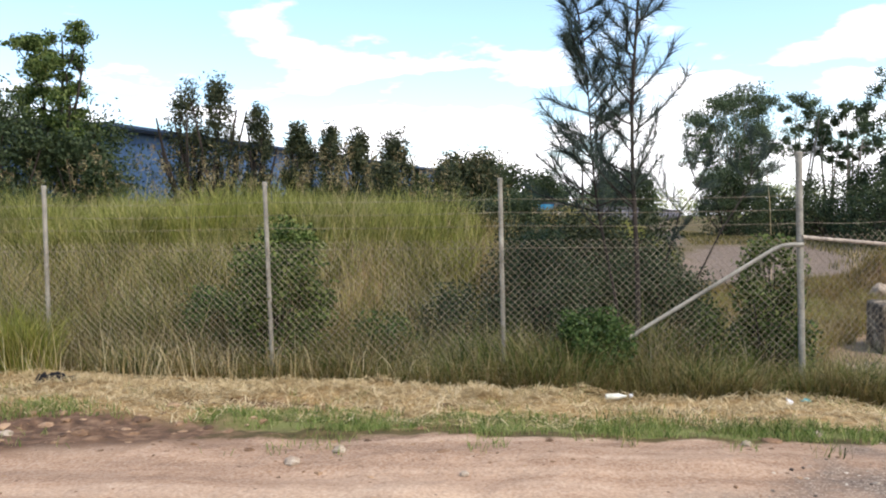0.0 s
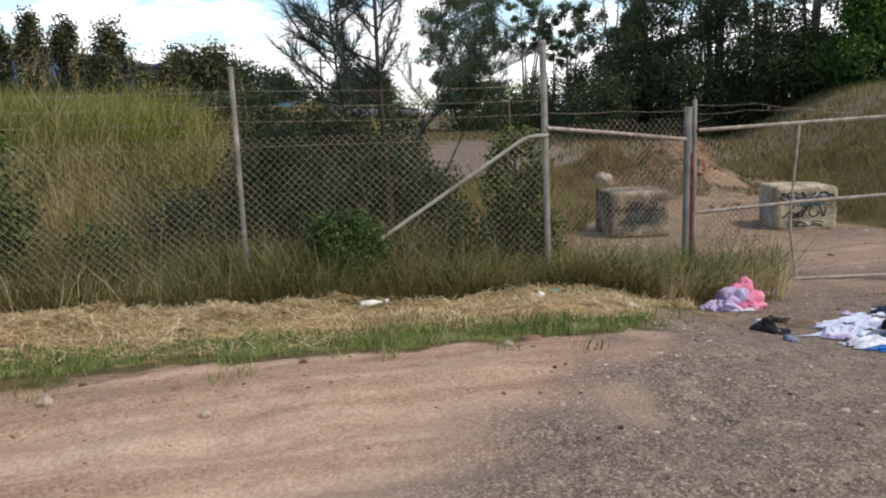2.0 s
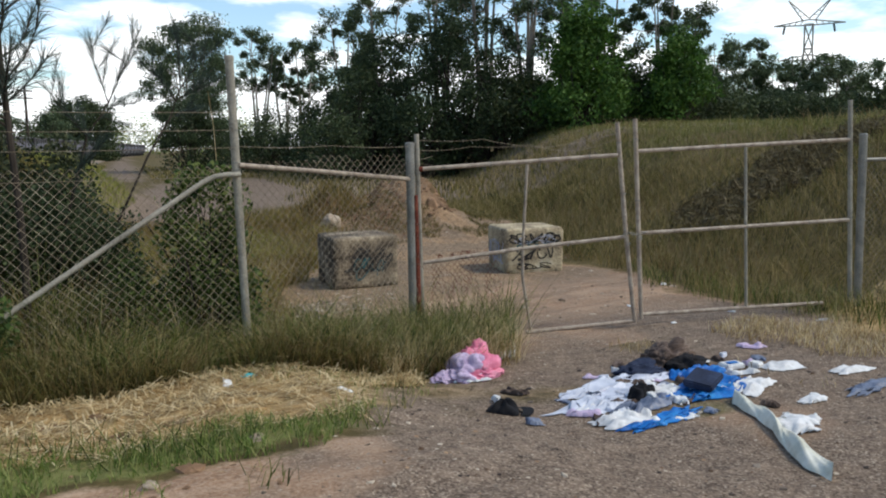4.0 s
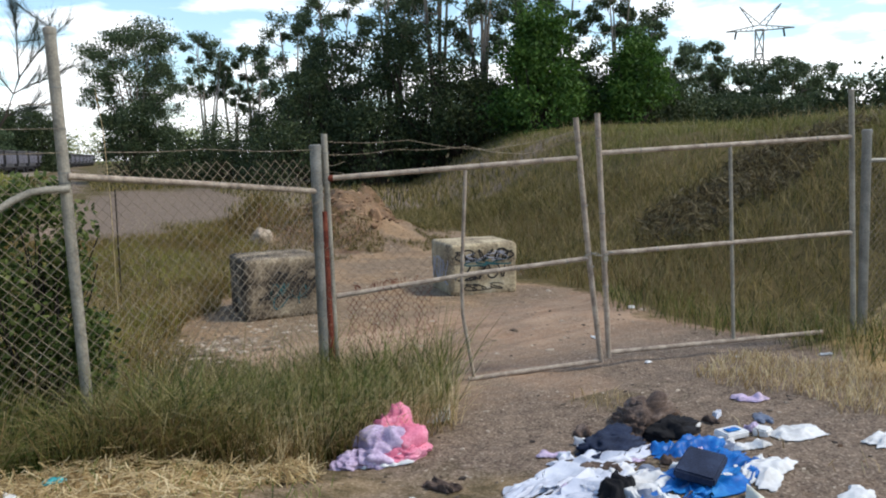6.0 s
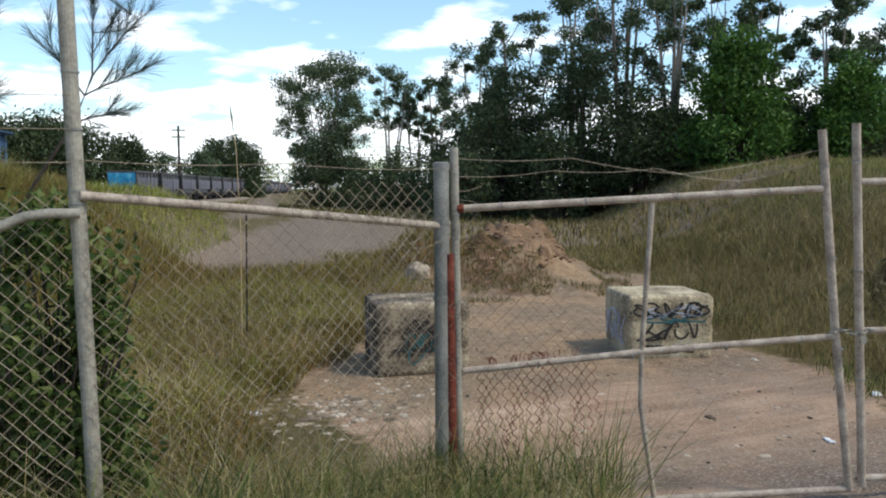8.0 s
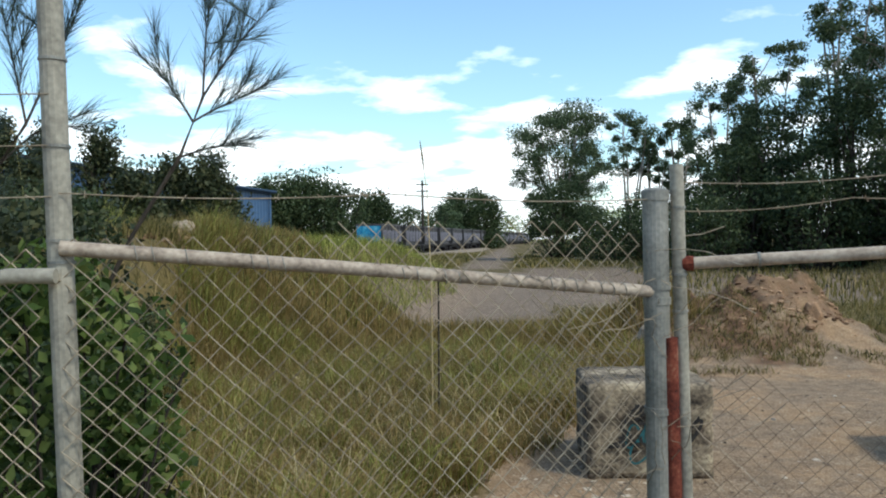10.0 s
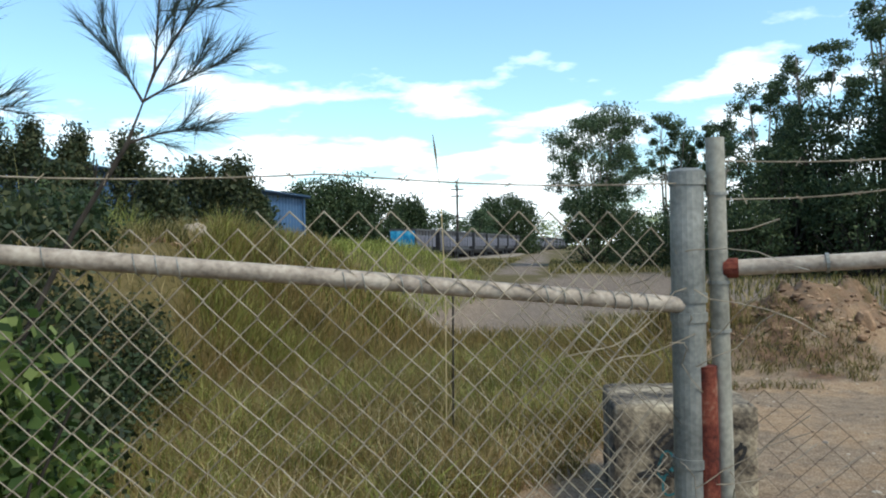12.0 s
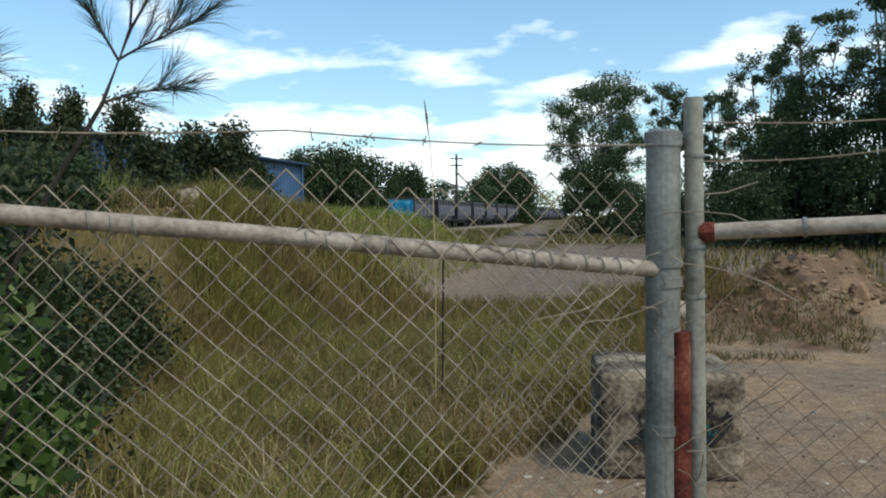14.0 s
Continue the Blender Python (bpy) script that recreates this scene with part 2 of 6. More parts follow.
def blades(pts, h, w, lean=0.35, bend=0.25, seed=1):
    """Grass: for each root point a tapering, bending blade of three triangles."""
    r = np.random.default_rng(seed)
    n = len(pts)
    h = np.broadcast_to(h, (n,)) * r.uniform(0.6, 1.2, n)
    yaw, face = r.uniform(0, 2 * np.pi, n), r.uniform(0, 2 * np.pi, n)
    side = np.stack([np.cos(face), np.sin(face), np.zeros(n)], 1) * (np.broadcast_to(w, (n,)) * r.uniform(0.7, 1.3, n))[:, None] / 2
    out = np.stack([np.cos(yaw), np.sin(yaw), np.zeros(n)], 1)
    k1, k2 = r.uniform(0, lean, n), r.uniform(0, lean + bend, n)
    up = np.array([0, 0, 1.0])
    mid = pts + up * (h * 0.55)[:, None] + out * (h * 0.55 * k1)[:, None]
    tip = mid + up * (h * 0.45 * np.sqrt(np.maximum(0.05, 1 - np.minimum(1, k2) ** 2)))[:, None] + out * (h * 0.45 * (k1 + k2))[:, None]
    v = np.stack([pts - side, pts + side, mid + side * 0.8, mid - side * 0.8, tip], 1).reshape(-1, 3)
    b = np.arange(n)[:, None] * 5
    f = np.concatenate([b + np.array([0, 1, 2]), b + np.array([0, 2, 3]), b + np.array([3, 2, 4])])
    return v, f


def leaves(c, length, width, seed=1, droop=0.0):
    """Pointed leaves (two triangles each, folded a little) at the centres c."""
    r = np.random.default_rng(seed)
    n = len(c)
    a = r.normal(size=(n, 3))
    a[:, 2] -= droop
    a /= np.linalg.norm(a, axis=1, keepdims=True)
    b = np.cross(a, r.normal(size=(n, 3)))
    b /= np.linalg.norm(b, axis=1, keepdims=True)
    L = (np.broadcast_to(length, (n,)) * r.uniform(0.6, 1.3, n))[:, None] / 2
    W = (np.broadcast_to(width, (n,)) * r.uniform(0.7, 1.3, n))[:, None] / 2
    v = np.stack([c - a * L, c + b * W, c + a * L, c - b * W], 1).reshape(-1, 3)
    q = np.arange(n)[:, None] * 4
    return v, np.concatenate([q + np.array([0, 1, 2]), q + np.array([0, 2, 3])])


def smooth01(a, b, x):
    t = np.clip((x - a) / (b - a), 0, 1)
    return t * t * (3 - 2 * t)


_G = np.random.default_rng(3).uniform(-1, 1, (256, 256))


def fuzz(x, y, s):
    """Smooth value noise from a table, -1 to 1, at s cells a metre."""
    x, y = np.asarray(x) * s, np.asarray(y) * s
    i, j = np.floor(x).astype(int), np.floor(y).astype(int)
    u, v = x - i, y - j
    u, v = u * u * (3 - 2 * u), v * v * (3 - 2 * v)
    g = lambda a, b: _G[a % 256, b % 256]
    return (g(i, j) * (1 - u) + g(i + 1, j) * u) * (1 - v) + (g(i, j + 1) * (1 - u) + g(i + 1, j + 1) * u) * v


# ---- the lie of the land ----
def toe(y):
    """Where the right-hand hill's foot runs."""
    return np.interp(y, [-30, -3, -2, -1.2, 0.5, 1.6, 3.9, 15.5, 40, 90], [5.5, 5.4, 5.6, 5.9, 6.25, 6.4, 6.9, 12.4, 26, 55])


def verge(x):
    """How far the straw ledge's edge swings from its middle line, along the fence."""
    return np.interp(x, [-9, -5.5, -3, -1.7, 0, 1.0, 1.6], [0.55, 0.38, -0.1, -0.28, -0.25, -0.5, -0.4])


def furrow(x, y):
    """Bare brown grooves scraped along the straw verge."""
    a = fuzz(x * 0.35, y * 0.3, 1.6)
    g = np.exp(-((y + 1.55 + 0.02 * x + 0.13 * a) / 0.10) ** 2) + 0.8 * np.exp(-((y + 2.0 + 0.03 * x - 0.12 * a) / 0.07) ** 2)
    return np.clip(g * (0.55 + 0.9 * fuzz(x, y, 1.1)), 0, 1) * (1 - smooth01(-0.6, 0.3, x))


def land(x, y):
    x, y = np.asarray(x, float), np.asarray(y, float)
    left = np.interp(np.where(y > -1.4, np.maximum(-1.4, y - verge(x)), y), [-9, -4.2, -3.3, -2.5, -1.4, -0.8, -0.45, 0.3, 2], [0.40, 0.42, 0.46, 0.38, 0.33, 0.32, 0.09, 0.14, 0.10])
    right = np.interp(y, [-9, -5, -3, -1.5, -0.4, 0, 1.5, 4], [0.40, 0.28, 0.14, 0.03, -0.045, -0.075, -0.08, -0.1])
    k = smooth01(-0.6, 1.4, x)
    z = left * (1 - k) + right * k
    z = z * (1 - smooth01(2, 5, y)) + (-0.1) * smooth01(2, 5, y)
    u = x - 0.27 * y
    foot = np.interp(x, [-5.2, -3.4, -2.2, -1.0], [0.5, 2.2, 5.0, 7.5])
    bank = 1.75 * smooth01(0, 3.7, y - foot) * (1 - smooth01(-4.6, -2.0, u)) * (1 - smooth01(18, 34, y))
    ridge = 0.25 * np.exp(-((y - 10) / 3.0) ** 2 - ((u + 4.9) / 0.9) ** 2)
    d = x - toe(y)
    hill = (2.35 + 0.6 * smooth01(8, 30, y)) * smooth01(0.0, 8.0, d) * (1 - smooth01(40, 80, y)) + 0.25 * fuzz(x, y, 0.22) * smooth01(1, 5, d)
    pile = 0.80 * np.exp(-((x - 7.8) / 1.25) ** 2 - ((y - 11.2) / 1.5) ** 2) + 0.72 * np.exp(-((x - 5.7) / 1.7) ** 2 - ((y - 11.0) / 1.5) ** 2)
    pile = pile * (1 + 0.28 * fuzz(x, y, 1.7) + 0.16 * fuzz(x, y, 4.1) + 0.08 * fuzz(x, y, 9.0))
    near = (1 - smooth01(20, 45, np.hypot(x, y)))
    rough = 0.035 * fuzz(x, y, 0.7) + 0.015 * fuzz(x, y, 2.3) + 0.008 * fuzz(x, y, 6.0)
    lumps = 0.05 * np.maximum(0, fuzz(x, y, 3.1) + 0.5 * fuzz(x, y, 7.0)) * smooth01(-2.7, -2.2, y) * (1 - smooth01(-0.7, -0.5, y)) * (1 - k)
    lumps = lumps + 0.09 * np.exp(-((x - 0.25) / 0.45) ** 2 - ((y + 0.75) / 0.3) ** 2) + 0.08 * np.maximum(0, fuzz(x, y, 4.3) + 0.5 * fuzz(x, y, 9.0)) * np.exp(-((x + 6.6) / 2.6) ** 2 - ((y + 2.65) / 0.5) ** 2)
    ruts = (0.022 * fuzz(x * 0.10, y + 0.05 * x, 2.6) + 0.018 * fuzz(x * 0.5, y, 5.0)) * (1 - smooth01(-3.4, -2.6, y)) * (1 - k)
    for y0, dp in ((-3.55, 0.022), (-3.95, 0.03), (-4.5, 0.03), (-5.1, 0.03)):
        ruts = ruts - dp * np.exp(-((y - y0 - 0.03 * x - 0.08 * fuzz(x, y * 0.2, 0.5)) / 0.09) ** 2) * (1 - smooth01(-2.0, 0.5, x)) * (0.6 + 0.6 * fuzz(x, y, 1.3))
    ruts = ruts - 0.05 * furrow(x, y)
    far = 0.8 * smooth01(60, 200, np.hypot(x, y)) * (fuzz(x, y, 0.01) + 0.5)
    return z + bank + ridge + hill + pile + (rough + ruts + lumps) * near + far


# ---- ground: one sheet to the horizon ----
def axis(lo, hi, step, far):
    a = list(np.arange(lo, hi + 1e-6, step))
    s, p = step, a[-1]
    up = []
    while p < far:
        s *= 1.18
        p += s
        up.append(p)
    s, p, dn = step, a[0], []
    while p > -far:
        s *= 1.18
        p -= s
        dn.append(p)
    return np.array(dn[::-1] + a + up)


def build_ground():
    gx, gy = axis(-11, 12, 0.075, 1500), axis(-10, 14, 0.075, 1500)
    X, Y = np.meshgrid(gx, gy, indexing="ij")
    Z = land(X, Y)
    v = np.stack([X, Y, Z], -1).reshape(-1, 3)
    nx, ny = X.shape
    i = (np.arange(nx - 1)[:, None] * ny + np.arange(ny - 1)[None]).ravel()
    f = np.stack([i, i + ny, i + ny + 1, i + 1], 1)
    ob = mesh_np("ground", v, f, M_GROUND, smooth=True)
    x, y = X.ravel(), Y.ravel()
    w1, w2 = fuzz(x, y, 0.9), fuzz(x, y, 3.0)
    e = 0.22 * w1 + 0.12 * w2
    # bounds of the gravel drive: a slanting edge by the verge, then the gate opening
    drive = smooth01(-0.6, 0.5, (x + 1.3) * 0.66 - (y + 3.4) * 0.6 - 0.15 + 2.2 * e)
    drive *= 1 - smooth01(-0.9, 0.1, y) * (1 - smooth01(1.6, 2.1, x + e))
    hillside = smooth01(-0.5, 0.3, x - toe(y) + e * 1.5)
    drive *= (1 - hillside) * (1 - 0.45 * smooth01(-1.2, 1.0, y + e)) * (1 - smooth01(8, 11, y + w1))
    drive = drive * (1 - 0.55 * np.clip(w1 + 0.4 * w2, 0, 1))
    yard = smooth01(13.3, 15.0, y + 1.2 * w1 - 0.05 * x) * smooth01(-0.8, 0.8, x - 0.27 * y + 3.3 + 0.5 * w1) * (1 - smooth01(46, 52, y + 3 * w1 + (x - 5) * 0.3))
    track = smooth01(1.9, 1.2, np.abs(x - (6.5 + (y - 45) * 0.17)) + e) * smooth01(44, 50, y)
    path_in = smooth01(1.0, 1.8, x + e - 0.1 * y) * (1 - smooth01(9.5, 11.5, y + w1)) * (y > -1)
    straw = smooth01(-2.75, -2.35, y + e) * (1 - smooth01(-0.85, -0.68, y - verge(x) + e * 0.6)) * (1 - drive)
    straw = straw * (1 - 0.95 * furrow(x, y))
    lawn = smooth01(-2.95, -2.65, y + e * 1.4 + 0.05 * x) * (1 - smooth01(-2.4, -2.15, y + e + 0.05 * x)) * (1 - drive) * smooth01(-6.0, -4.8, x + e)
    road = 1 - smooth01(-3.1, -2.7, y + e)
    mud = np.exp(-((x + 7.0) / 2.1) ** 2 - ((y + 2.75) / 0.75) ** 2) * 1.2 + 0.9 * smooth01(0.0, 0.5, w1 + 0.6 * w2) * np.exp(-((x + 4.6) / 1.6) ** 2 - ((y + 2.95) / 0.3) ** 2) + furrow(x, y) + 0.8 * smooth01(0.25, 0.7, w1 + 0.5 * w2) * np.exp(-((y + 3.05) / 0.3) ** 2) * (1 - smooth01(-1.5, 0.0, x))
    heap_ = np.exp(-((x - 6.6) / 2.2) ** 2 - ((y - 11.1) / 1.7) ** 2)
    mud = mud + 0.75 * smooth01(0.15, 0.5, heap_ + 0.25 * w1 + 0.2 * w2) * (1 - 0.25 * (x > 7.4 + 0.5 * w1))
    grey = np.clip(np.maximum.reduce([drive, yard * 0.9, track * 0.9]), 0, 1)
    tan = np.clip(np.maximum(np.maximum(road, path_in * (1 - hillside)), 0), 0, 1)
    pale = np.clip(straw, 0, 1)
    green = np.clip(np.maximum(lawn, 0), 0, 1)
    for nm, cols in (("zone_a", (grey, tan, pale)), ("zone_b", (green, np.clip(mud, 0, 1), np.clip(path_in * smooth01(1.5, 3.5, y) * (1 - hillside), 0, 1)))):
        at = ob.data.color_attributes.new(nm, "FLOAT_COLOR", "POINT")
        at.data.foreach_set("color", np.stack([*cols, np.ones_like(x)], 1).astype(np.float32).ravel())
    return tagged(ob, "dirt road, straw verge, gravel drive and grassy rough ground", "ground", kind="structure")


def ground_material():
    m = bpy.data.materials.new("ground")
    m.use_nodes = True
    n, l = m.node_tree.nodes, m.node_tree.links
    p = n["Principled BSDF"]
    p.inputs["Roughness"].default_value = 0.95
    p.inputs["Specular IOR Level"].default_value = 0.15
    co = n.new("ShaderNodeTexCoord")
    big, mid, fin = (n.new("ShaderNodeTexNoise") for _ in range(3))
    for t, sc, det in ((big, 0.7, 6), (mid, 7.0, 6), (fin, 45.0, 5)):
        t.inputs["Scale"].default_value, t.inputs["Detail"].default_value, t.inputs["Roughness"].default_value = sc, det, 0.65
        l.new(co.outputs["Object"], t.inputs["Vector"])
    vor = n.new("ShaderNodeTexVoronoi")
    vor.inputs["Scale"].default_value = 85.0
    l.new(co.outputs["Object"], vor.inputs["Vector"])

    def ramp(src, cols, lo=0.33, hi=0.68):
        r = n.new("ShaderNodeValToRGB")
        for i, c in enumerate(cols):
            pos = lo + (hi - lo) * i / (len(cols) - 1)
            el = r.color_ramp.elements[i] if i < 2 else r.color_ramp.elements.new(pos)
            el.position, el.color = pos, lin(c)
        l.new(src, r.inputs[0])
        return r.outputs[0]

    def mix(f, a, b):
        k = n.new("ShaderNodeMix")
        k.data_type = "RGBA"
        if isinstance(f, float):
            k.inputs[0].default_value = f
        else:
            l.new(f, k.inputs[0])
        l.new(a, k.inputs[6])
        l.new(b, k.inputs[7])
        return k.outputs[2]

    def blend(w, lo=0.32, hi=0.68):
        """A zone's weight, frayed by noise."""
        a = n.new("ShaderNodeMath")
        a.operation = "MULTIPLY_ADD"
        a.inputs[1].default_value = 0.9
        s = n.new("ShaderNodeMath")
        s.operation = "SUBTRACT"
        s.inputs[1].default_value = 0.5
        l.new(mid.outputs[0], s.inputs[0])
        l.new(s.outputs[0], a.inputs[0])
        l.new(w, a.inputs[2])
        r = n.new("ShaderNodeMapRange")
        r.inputs[1].default_value, r.inputs[2].default_value = lo, hi
        l.new(a.outputs[0], r.inputs[0])
        return r.outputs[0]

    za, zb = n.new("ShaderNodeVertexColor"), n.new("ShaderNodeVertexColor")
    za.layer_name, zb.layer_name = "zone_a", "zone_b"
    sa, sb = n.new("ShaderNodeSeparateColor"), n.new("ShaderNodeSeparateColor")
    l.new(za.outputs[0], sa.inputs[0])
    l.new(zb.outputs[0], sb.inputs[0])
    soil = mix(0.45, ramp(big.outputs[0], [(70, 62, 36), (98, 84, 50), (112, 96, 64)]), ramp(mid.outputs[0], [(52, 48, 28), (100, 88, 54), (126, 104, 70)]))
    tan = mix(0.4, ramp(big.outputs[0], [(120, 90, 66), (164, 132, 104), (190, 160, 130)]), ramp(mid.outputs[0], [(104, 76, 56), (162, 128, 99), (198, 168, 138)]))
    tan = mix(0.42, tan, ramp(fin.outputs[0], [(90, 66, 50), (186, 152, 124), (220, 200, 176)]))
    mp = n.new("ShaderNodeMapping")
    mp.inputs["Scale"].default_value = (0.25, 3.2, 1.0)
    l.new(co.outputs["Object"], mp.inputs[0])
    streak = n.new("ShaderNodeTexNoise")
    streak.inputs["Scale"].default_value, streak.inputs["Detail"].default_value = 1.6, 6
    l.new(mp.outputs[0], streak.inputs["Vector"])
    tan = mix(0.26, tan, ramp(streak.outputs[0], [(88, 62, 45), (160, 128, 100), (208, 180, 150)], 0.38, 0.62))
    clay = mix(0.45, ramp(mid.outputs[0], [(80, 62, 47), (132, 107, 82), (172, 148, 118)]), ramp(big.outputs[0], [(96, 84, 72), (122, 102, 83), (172, 134, 94)], 0.40, 0.60))
    clay = mix(0.35, clay, ramp(vor.outputs["Color"], [(74, 58, 44), (154, 128, 100), (206, 186, 158)], 0.1, 0.9))
    grey = mix(0.42, ramp(vor.outputs["Color"], [(46, 38, 32), (106, 90, 76), (138, 119, 102), (196, 178, 154)], 0.08, 0.95), ramp(mid.outputs[0], [(78, 66, 55), (120, 102, 86), (158, 136, 114)]))
    straw = mix(0.4, ramp(mid.outputs[0], [(70, 52, 34), (156, 124, 80), (208, 182, 132)]), ramp(fin.outputs[0], [(120, 92, 60), (196, 166, 116), (222, 198, 152)]))
    lawn = mix(0.4, ramp(mid.outputs[0], [(96, 86, 54), (112, 116, 62), (138, 136, 84)]), ramp(fin.outputs[0], [(84, 84, 46), (140, 136, 86)]))
    mud = ramp(mid.outputs[0], [(64, 48, 36), (108, 82, 62), (142, 112, 86)])
    c = mix(blend(sa.outputs[1]), soil, tan)
    c = mix(blend(sb.outputs[2]), c, clay)
    c = mix(blend(sa.outputs[2]), c, straw)
    c = mix(blend(sb.outputs[0]), c, lawn)
    c = mix(blend(sb.outputs[1]), c, mud)
    c = mix(blend(sa.outputs[0], 0.25, 0.8), c, grey)
    l.new(c, p.inputs["Base Color"])
    b1, b2 = n.new("ShaderNodeBump"), n.new("ShaderNodeBump")
    b1.inputs["Strength"].default_value, b1.inputs["Distance"].default_value = 0.6, 0.05
    b2.inputs["Strength"].default_value, b2.inputs["Distance"].default_value = 0.5, 0.012
    l.new(mid.outputs[0], b1.inputs["Height"])
    l.new(fin.outputs[0], b2.inputs["Height"])
    l.new(b1.outputs[0], b2.inputs["Normal"])
    l.new(b2.outputs[0], p.inputs["Normal"])
    return m


M_GROUND = ground_material()
build_ground()


# ---- fence ----
def pipe(name, pts, r, material, parent, label="", n=12, clamp=()):
    """A pipe through the points; clamp: places along it (0 to 1) with a wire tie."""
    s = Soup()
    pts = np.asarray(pts, float)
    s.tube(pts, r, n)
    ob = s.make(name, material, parent, label, smooth=False)
    for p in ob.data.polygons:
        p.use_smooth = len(p.vertices) == 3 and abs(p.normal.z) < 0.98
    for k in clamp:
        c = pts[0] + (pts[-1] - pts[0]) * k
        d = (pts[-1] - pts[0]) / np.linalg.norm(pts[-1] - pts[0])
        Soup().tube([c - d * 0.004, c + d * 0.004], r + 0.004, n).make("wire_tie", M_GALV_DARK, ob)
    return ob


def capped_post(name, x, y, z0, z1, r, material, parent, label="", lean=(0, 0), cap=True, n=16):
    top = np.array([x + lean[0], y + lean[1], z1])
    s = Soup().tube([(x, y, z0), top], r, n)
    ob = s.make(name, material, parent, label)
    if cap:
        Soup().tube([top - (0, 0, 0.035), top - (0, 0, 0.0), top + (0, 0, 0.008)], [r + 0.004, r + 0.004, r * 0.75], n).make("cap", material, ob)
    return ob


def chain_link(name, a, b, z0, z1, parent, material=M_WIRE, pitch=0.077, r=0.0022, sag=0.0, seed=1, drop=None, base=None, label=""):
    """Woven diamonds: zigzag wires, each hooked into the next, from plan point a to b; spikes stand free along the top."""
    rr = np.random.default_rng(seed)
    a, b = np.array(a, float), np.array(b, float)
    length = np.linalg.norm(b - a)
    d, nrm = (b - a) / length, np.array([-(b - a)[1], (b - a)[0]]) / length
    s = Soup()
    cols = int(length / (pitch / 2)) - 1
    step = 0.0385
    for c in range(0, cols, 1):
        u0 = c * pitch / 2
        lo, hi = (base(u0) if base else z0), z1 + 0.012 * math.sin(u0 * 5 + seed)
        if drop and drop(u0):
            hi = drop(u0)
        m = int((hi - lo) / step)
        if m < 2:
            continue
        # rows keep one common level, so that each wire hooks into the next
        k = np.arange(m + 1) + int(round((z1 - hi) / step))
        u = u0 + np.where((k + c) % 2 == 0, 0.0, pitch / 2)
        wave = 0.012 * np.sin(u0 * 3.1 + k * 0.33) + sag * np.sin(k * 0.12 + u0 * 2)
        off = np.where((k + c) % 2 == 0, 0.002, -0.002) + wave
        du = 0.0025 * np.sin(k * 0.21 + u0 * 4.7) + rr.normal(size=m + 1) * 0.0012
        P = np.stack([a[0] + d[0] * (u + du) + nrm[0] * off, a[1] + d[1] * (u + du) + nrm[1] * off, z1 - k * step + 0.004 * np.sin(u0 * 2.3 + k * 0.4)], 1)
        s.tube(P, r, 6 if r < 0.0025 else 4, cap=False)
    return s.make(name, material, parent, label)


def barbed(name, pts, parent, r=0.0018, gap=0.13, label="", seed=2):
    """Barbed wire along the points, sagging, with twisted barbs."""
    rr = np.random.default_rng(seed)
    pts = np.asarray(pts, float)
    s = Soup()
    out = []
    for p, q in zip(pts[:-1], pts[1:]):
        k = np.linspace(0, 1, 9)[:, None]
        seg = p + (q - p) * k
        seg[:, 2] -= 0.015 * np.sin(k[:, 0] * np.pi)
        out.append(seg)
    P = np.vstack(out)
    keep = np.r_[True, np.linalg.norm(np.diff(P, axis=0), axis=1) > 1e-6]
    P = P[keep]
    s.tube(P, r, 4, cap=False)
    ln = np.r_[0, np.cumsum(np.linalg.norm(np.diff(P, axis=0), axis=1))]
    for u in np.arange(gap / 2, ln[-1], gap):
        c = np.array([np.interp(u, ln, P[:, i]) for i in range(3)])
        for _ in range(2):
            v = rr.normal(size=3)
            v *= 0.014 / np.linalg.norm(v)
            s.tube([c - v, c + v], 0.0014, 3, cap=False)
    return s.make(name, M_WIRE, parent, label)


TX, GX = np.array([0.0, 0.0]), np.array([1.811, 0.418])
fence = thing("chain_link_fence", "galvanised chain link fence with barbed wire along the verge", "fence")
line = [(-10.8, 0.02), (-8.12, 0.02), (-5.59, 0.02), (-3.05, 0.03)]
for i, (x, y) in enumerate(line):
    lean = [(0.02, 0.0), (-0.03, 0.02), (-0.06, 0.0), (-0.03, 0.0)][i]
    capped_post("post", x - lean[0], y + 0.03, float(land(x, y)) - 0.3, 2.385, 0.024, M_GALV, fence, lean=lean, n=12)
corner = capped_post("corner_post", 0.03, 0.035, -0.3, 2.6, 0.034, M_GALV, fence, "tall grey corner post", lean=(-0.06, 0.0))
for z in (1.70, 1.76, 2.02, 2.26):
    Soup().tube([(0.03 - 0.06 * z / 2.6, 0.035, z - 0.004), (0.03 - 0.06 * z / 2.6, 0.035, z + 0.004)], 0.038, 12).make("wire_tie", M_GALV_DARK, corner)
base_l = lambda u: float(land(-10.8 + u, 0.0)) + 0.02
chain_link("chain_link_panel", (-10.8, 0.0), (0.0, 0.0), 0.15, 1.74, fence, seed=3, base=base_l, r=0.0027)
for k, z in enumerate((1.88, 2.02, 2.16)):
    barbed("barbed_wire", [(x, y, z + 0.01) for x, y in line] + [(-0.02, 0.0, z)], fence, seed=10 + k)
pipe("tension_wire", [(-10.8, -0.005, 1.66), (-3, -0.005, 1.655), (0, 0, 1.65)], 0.002, M_WIRE, fence, n=4)
br = [(0.0, -0.03, 1.665), (-0.12, -0.03, 1.667), (-0.21, -0.03, 1.655), (-0.30, -0.03, 1.615), (-1.65, -0.03, 0.77), (-2.5, -0.03, 0.22)]
pipe("brace", br, 0.021, M_GALV, fence, "bent grey pipe brace")
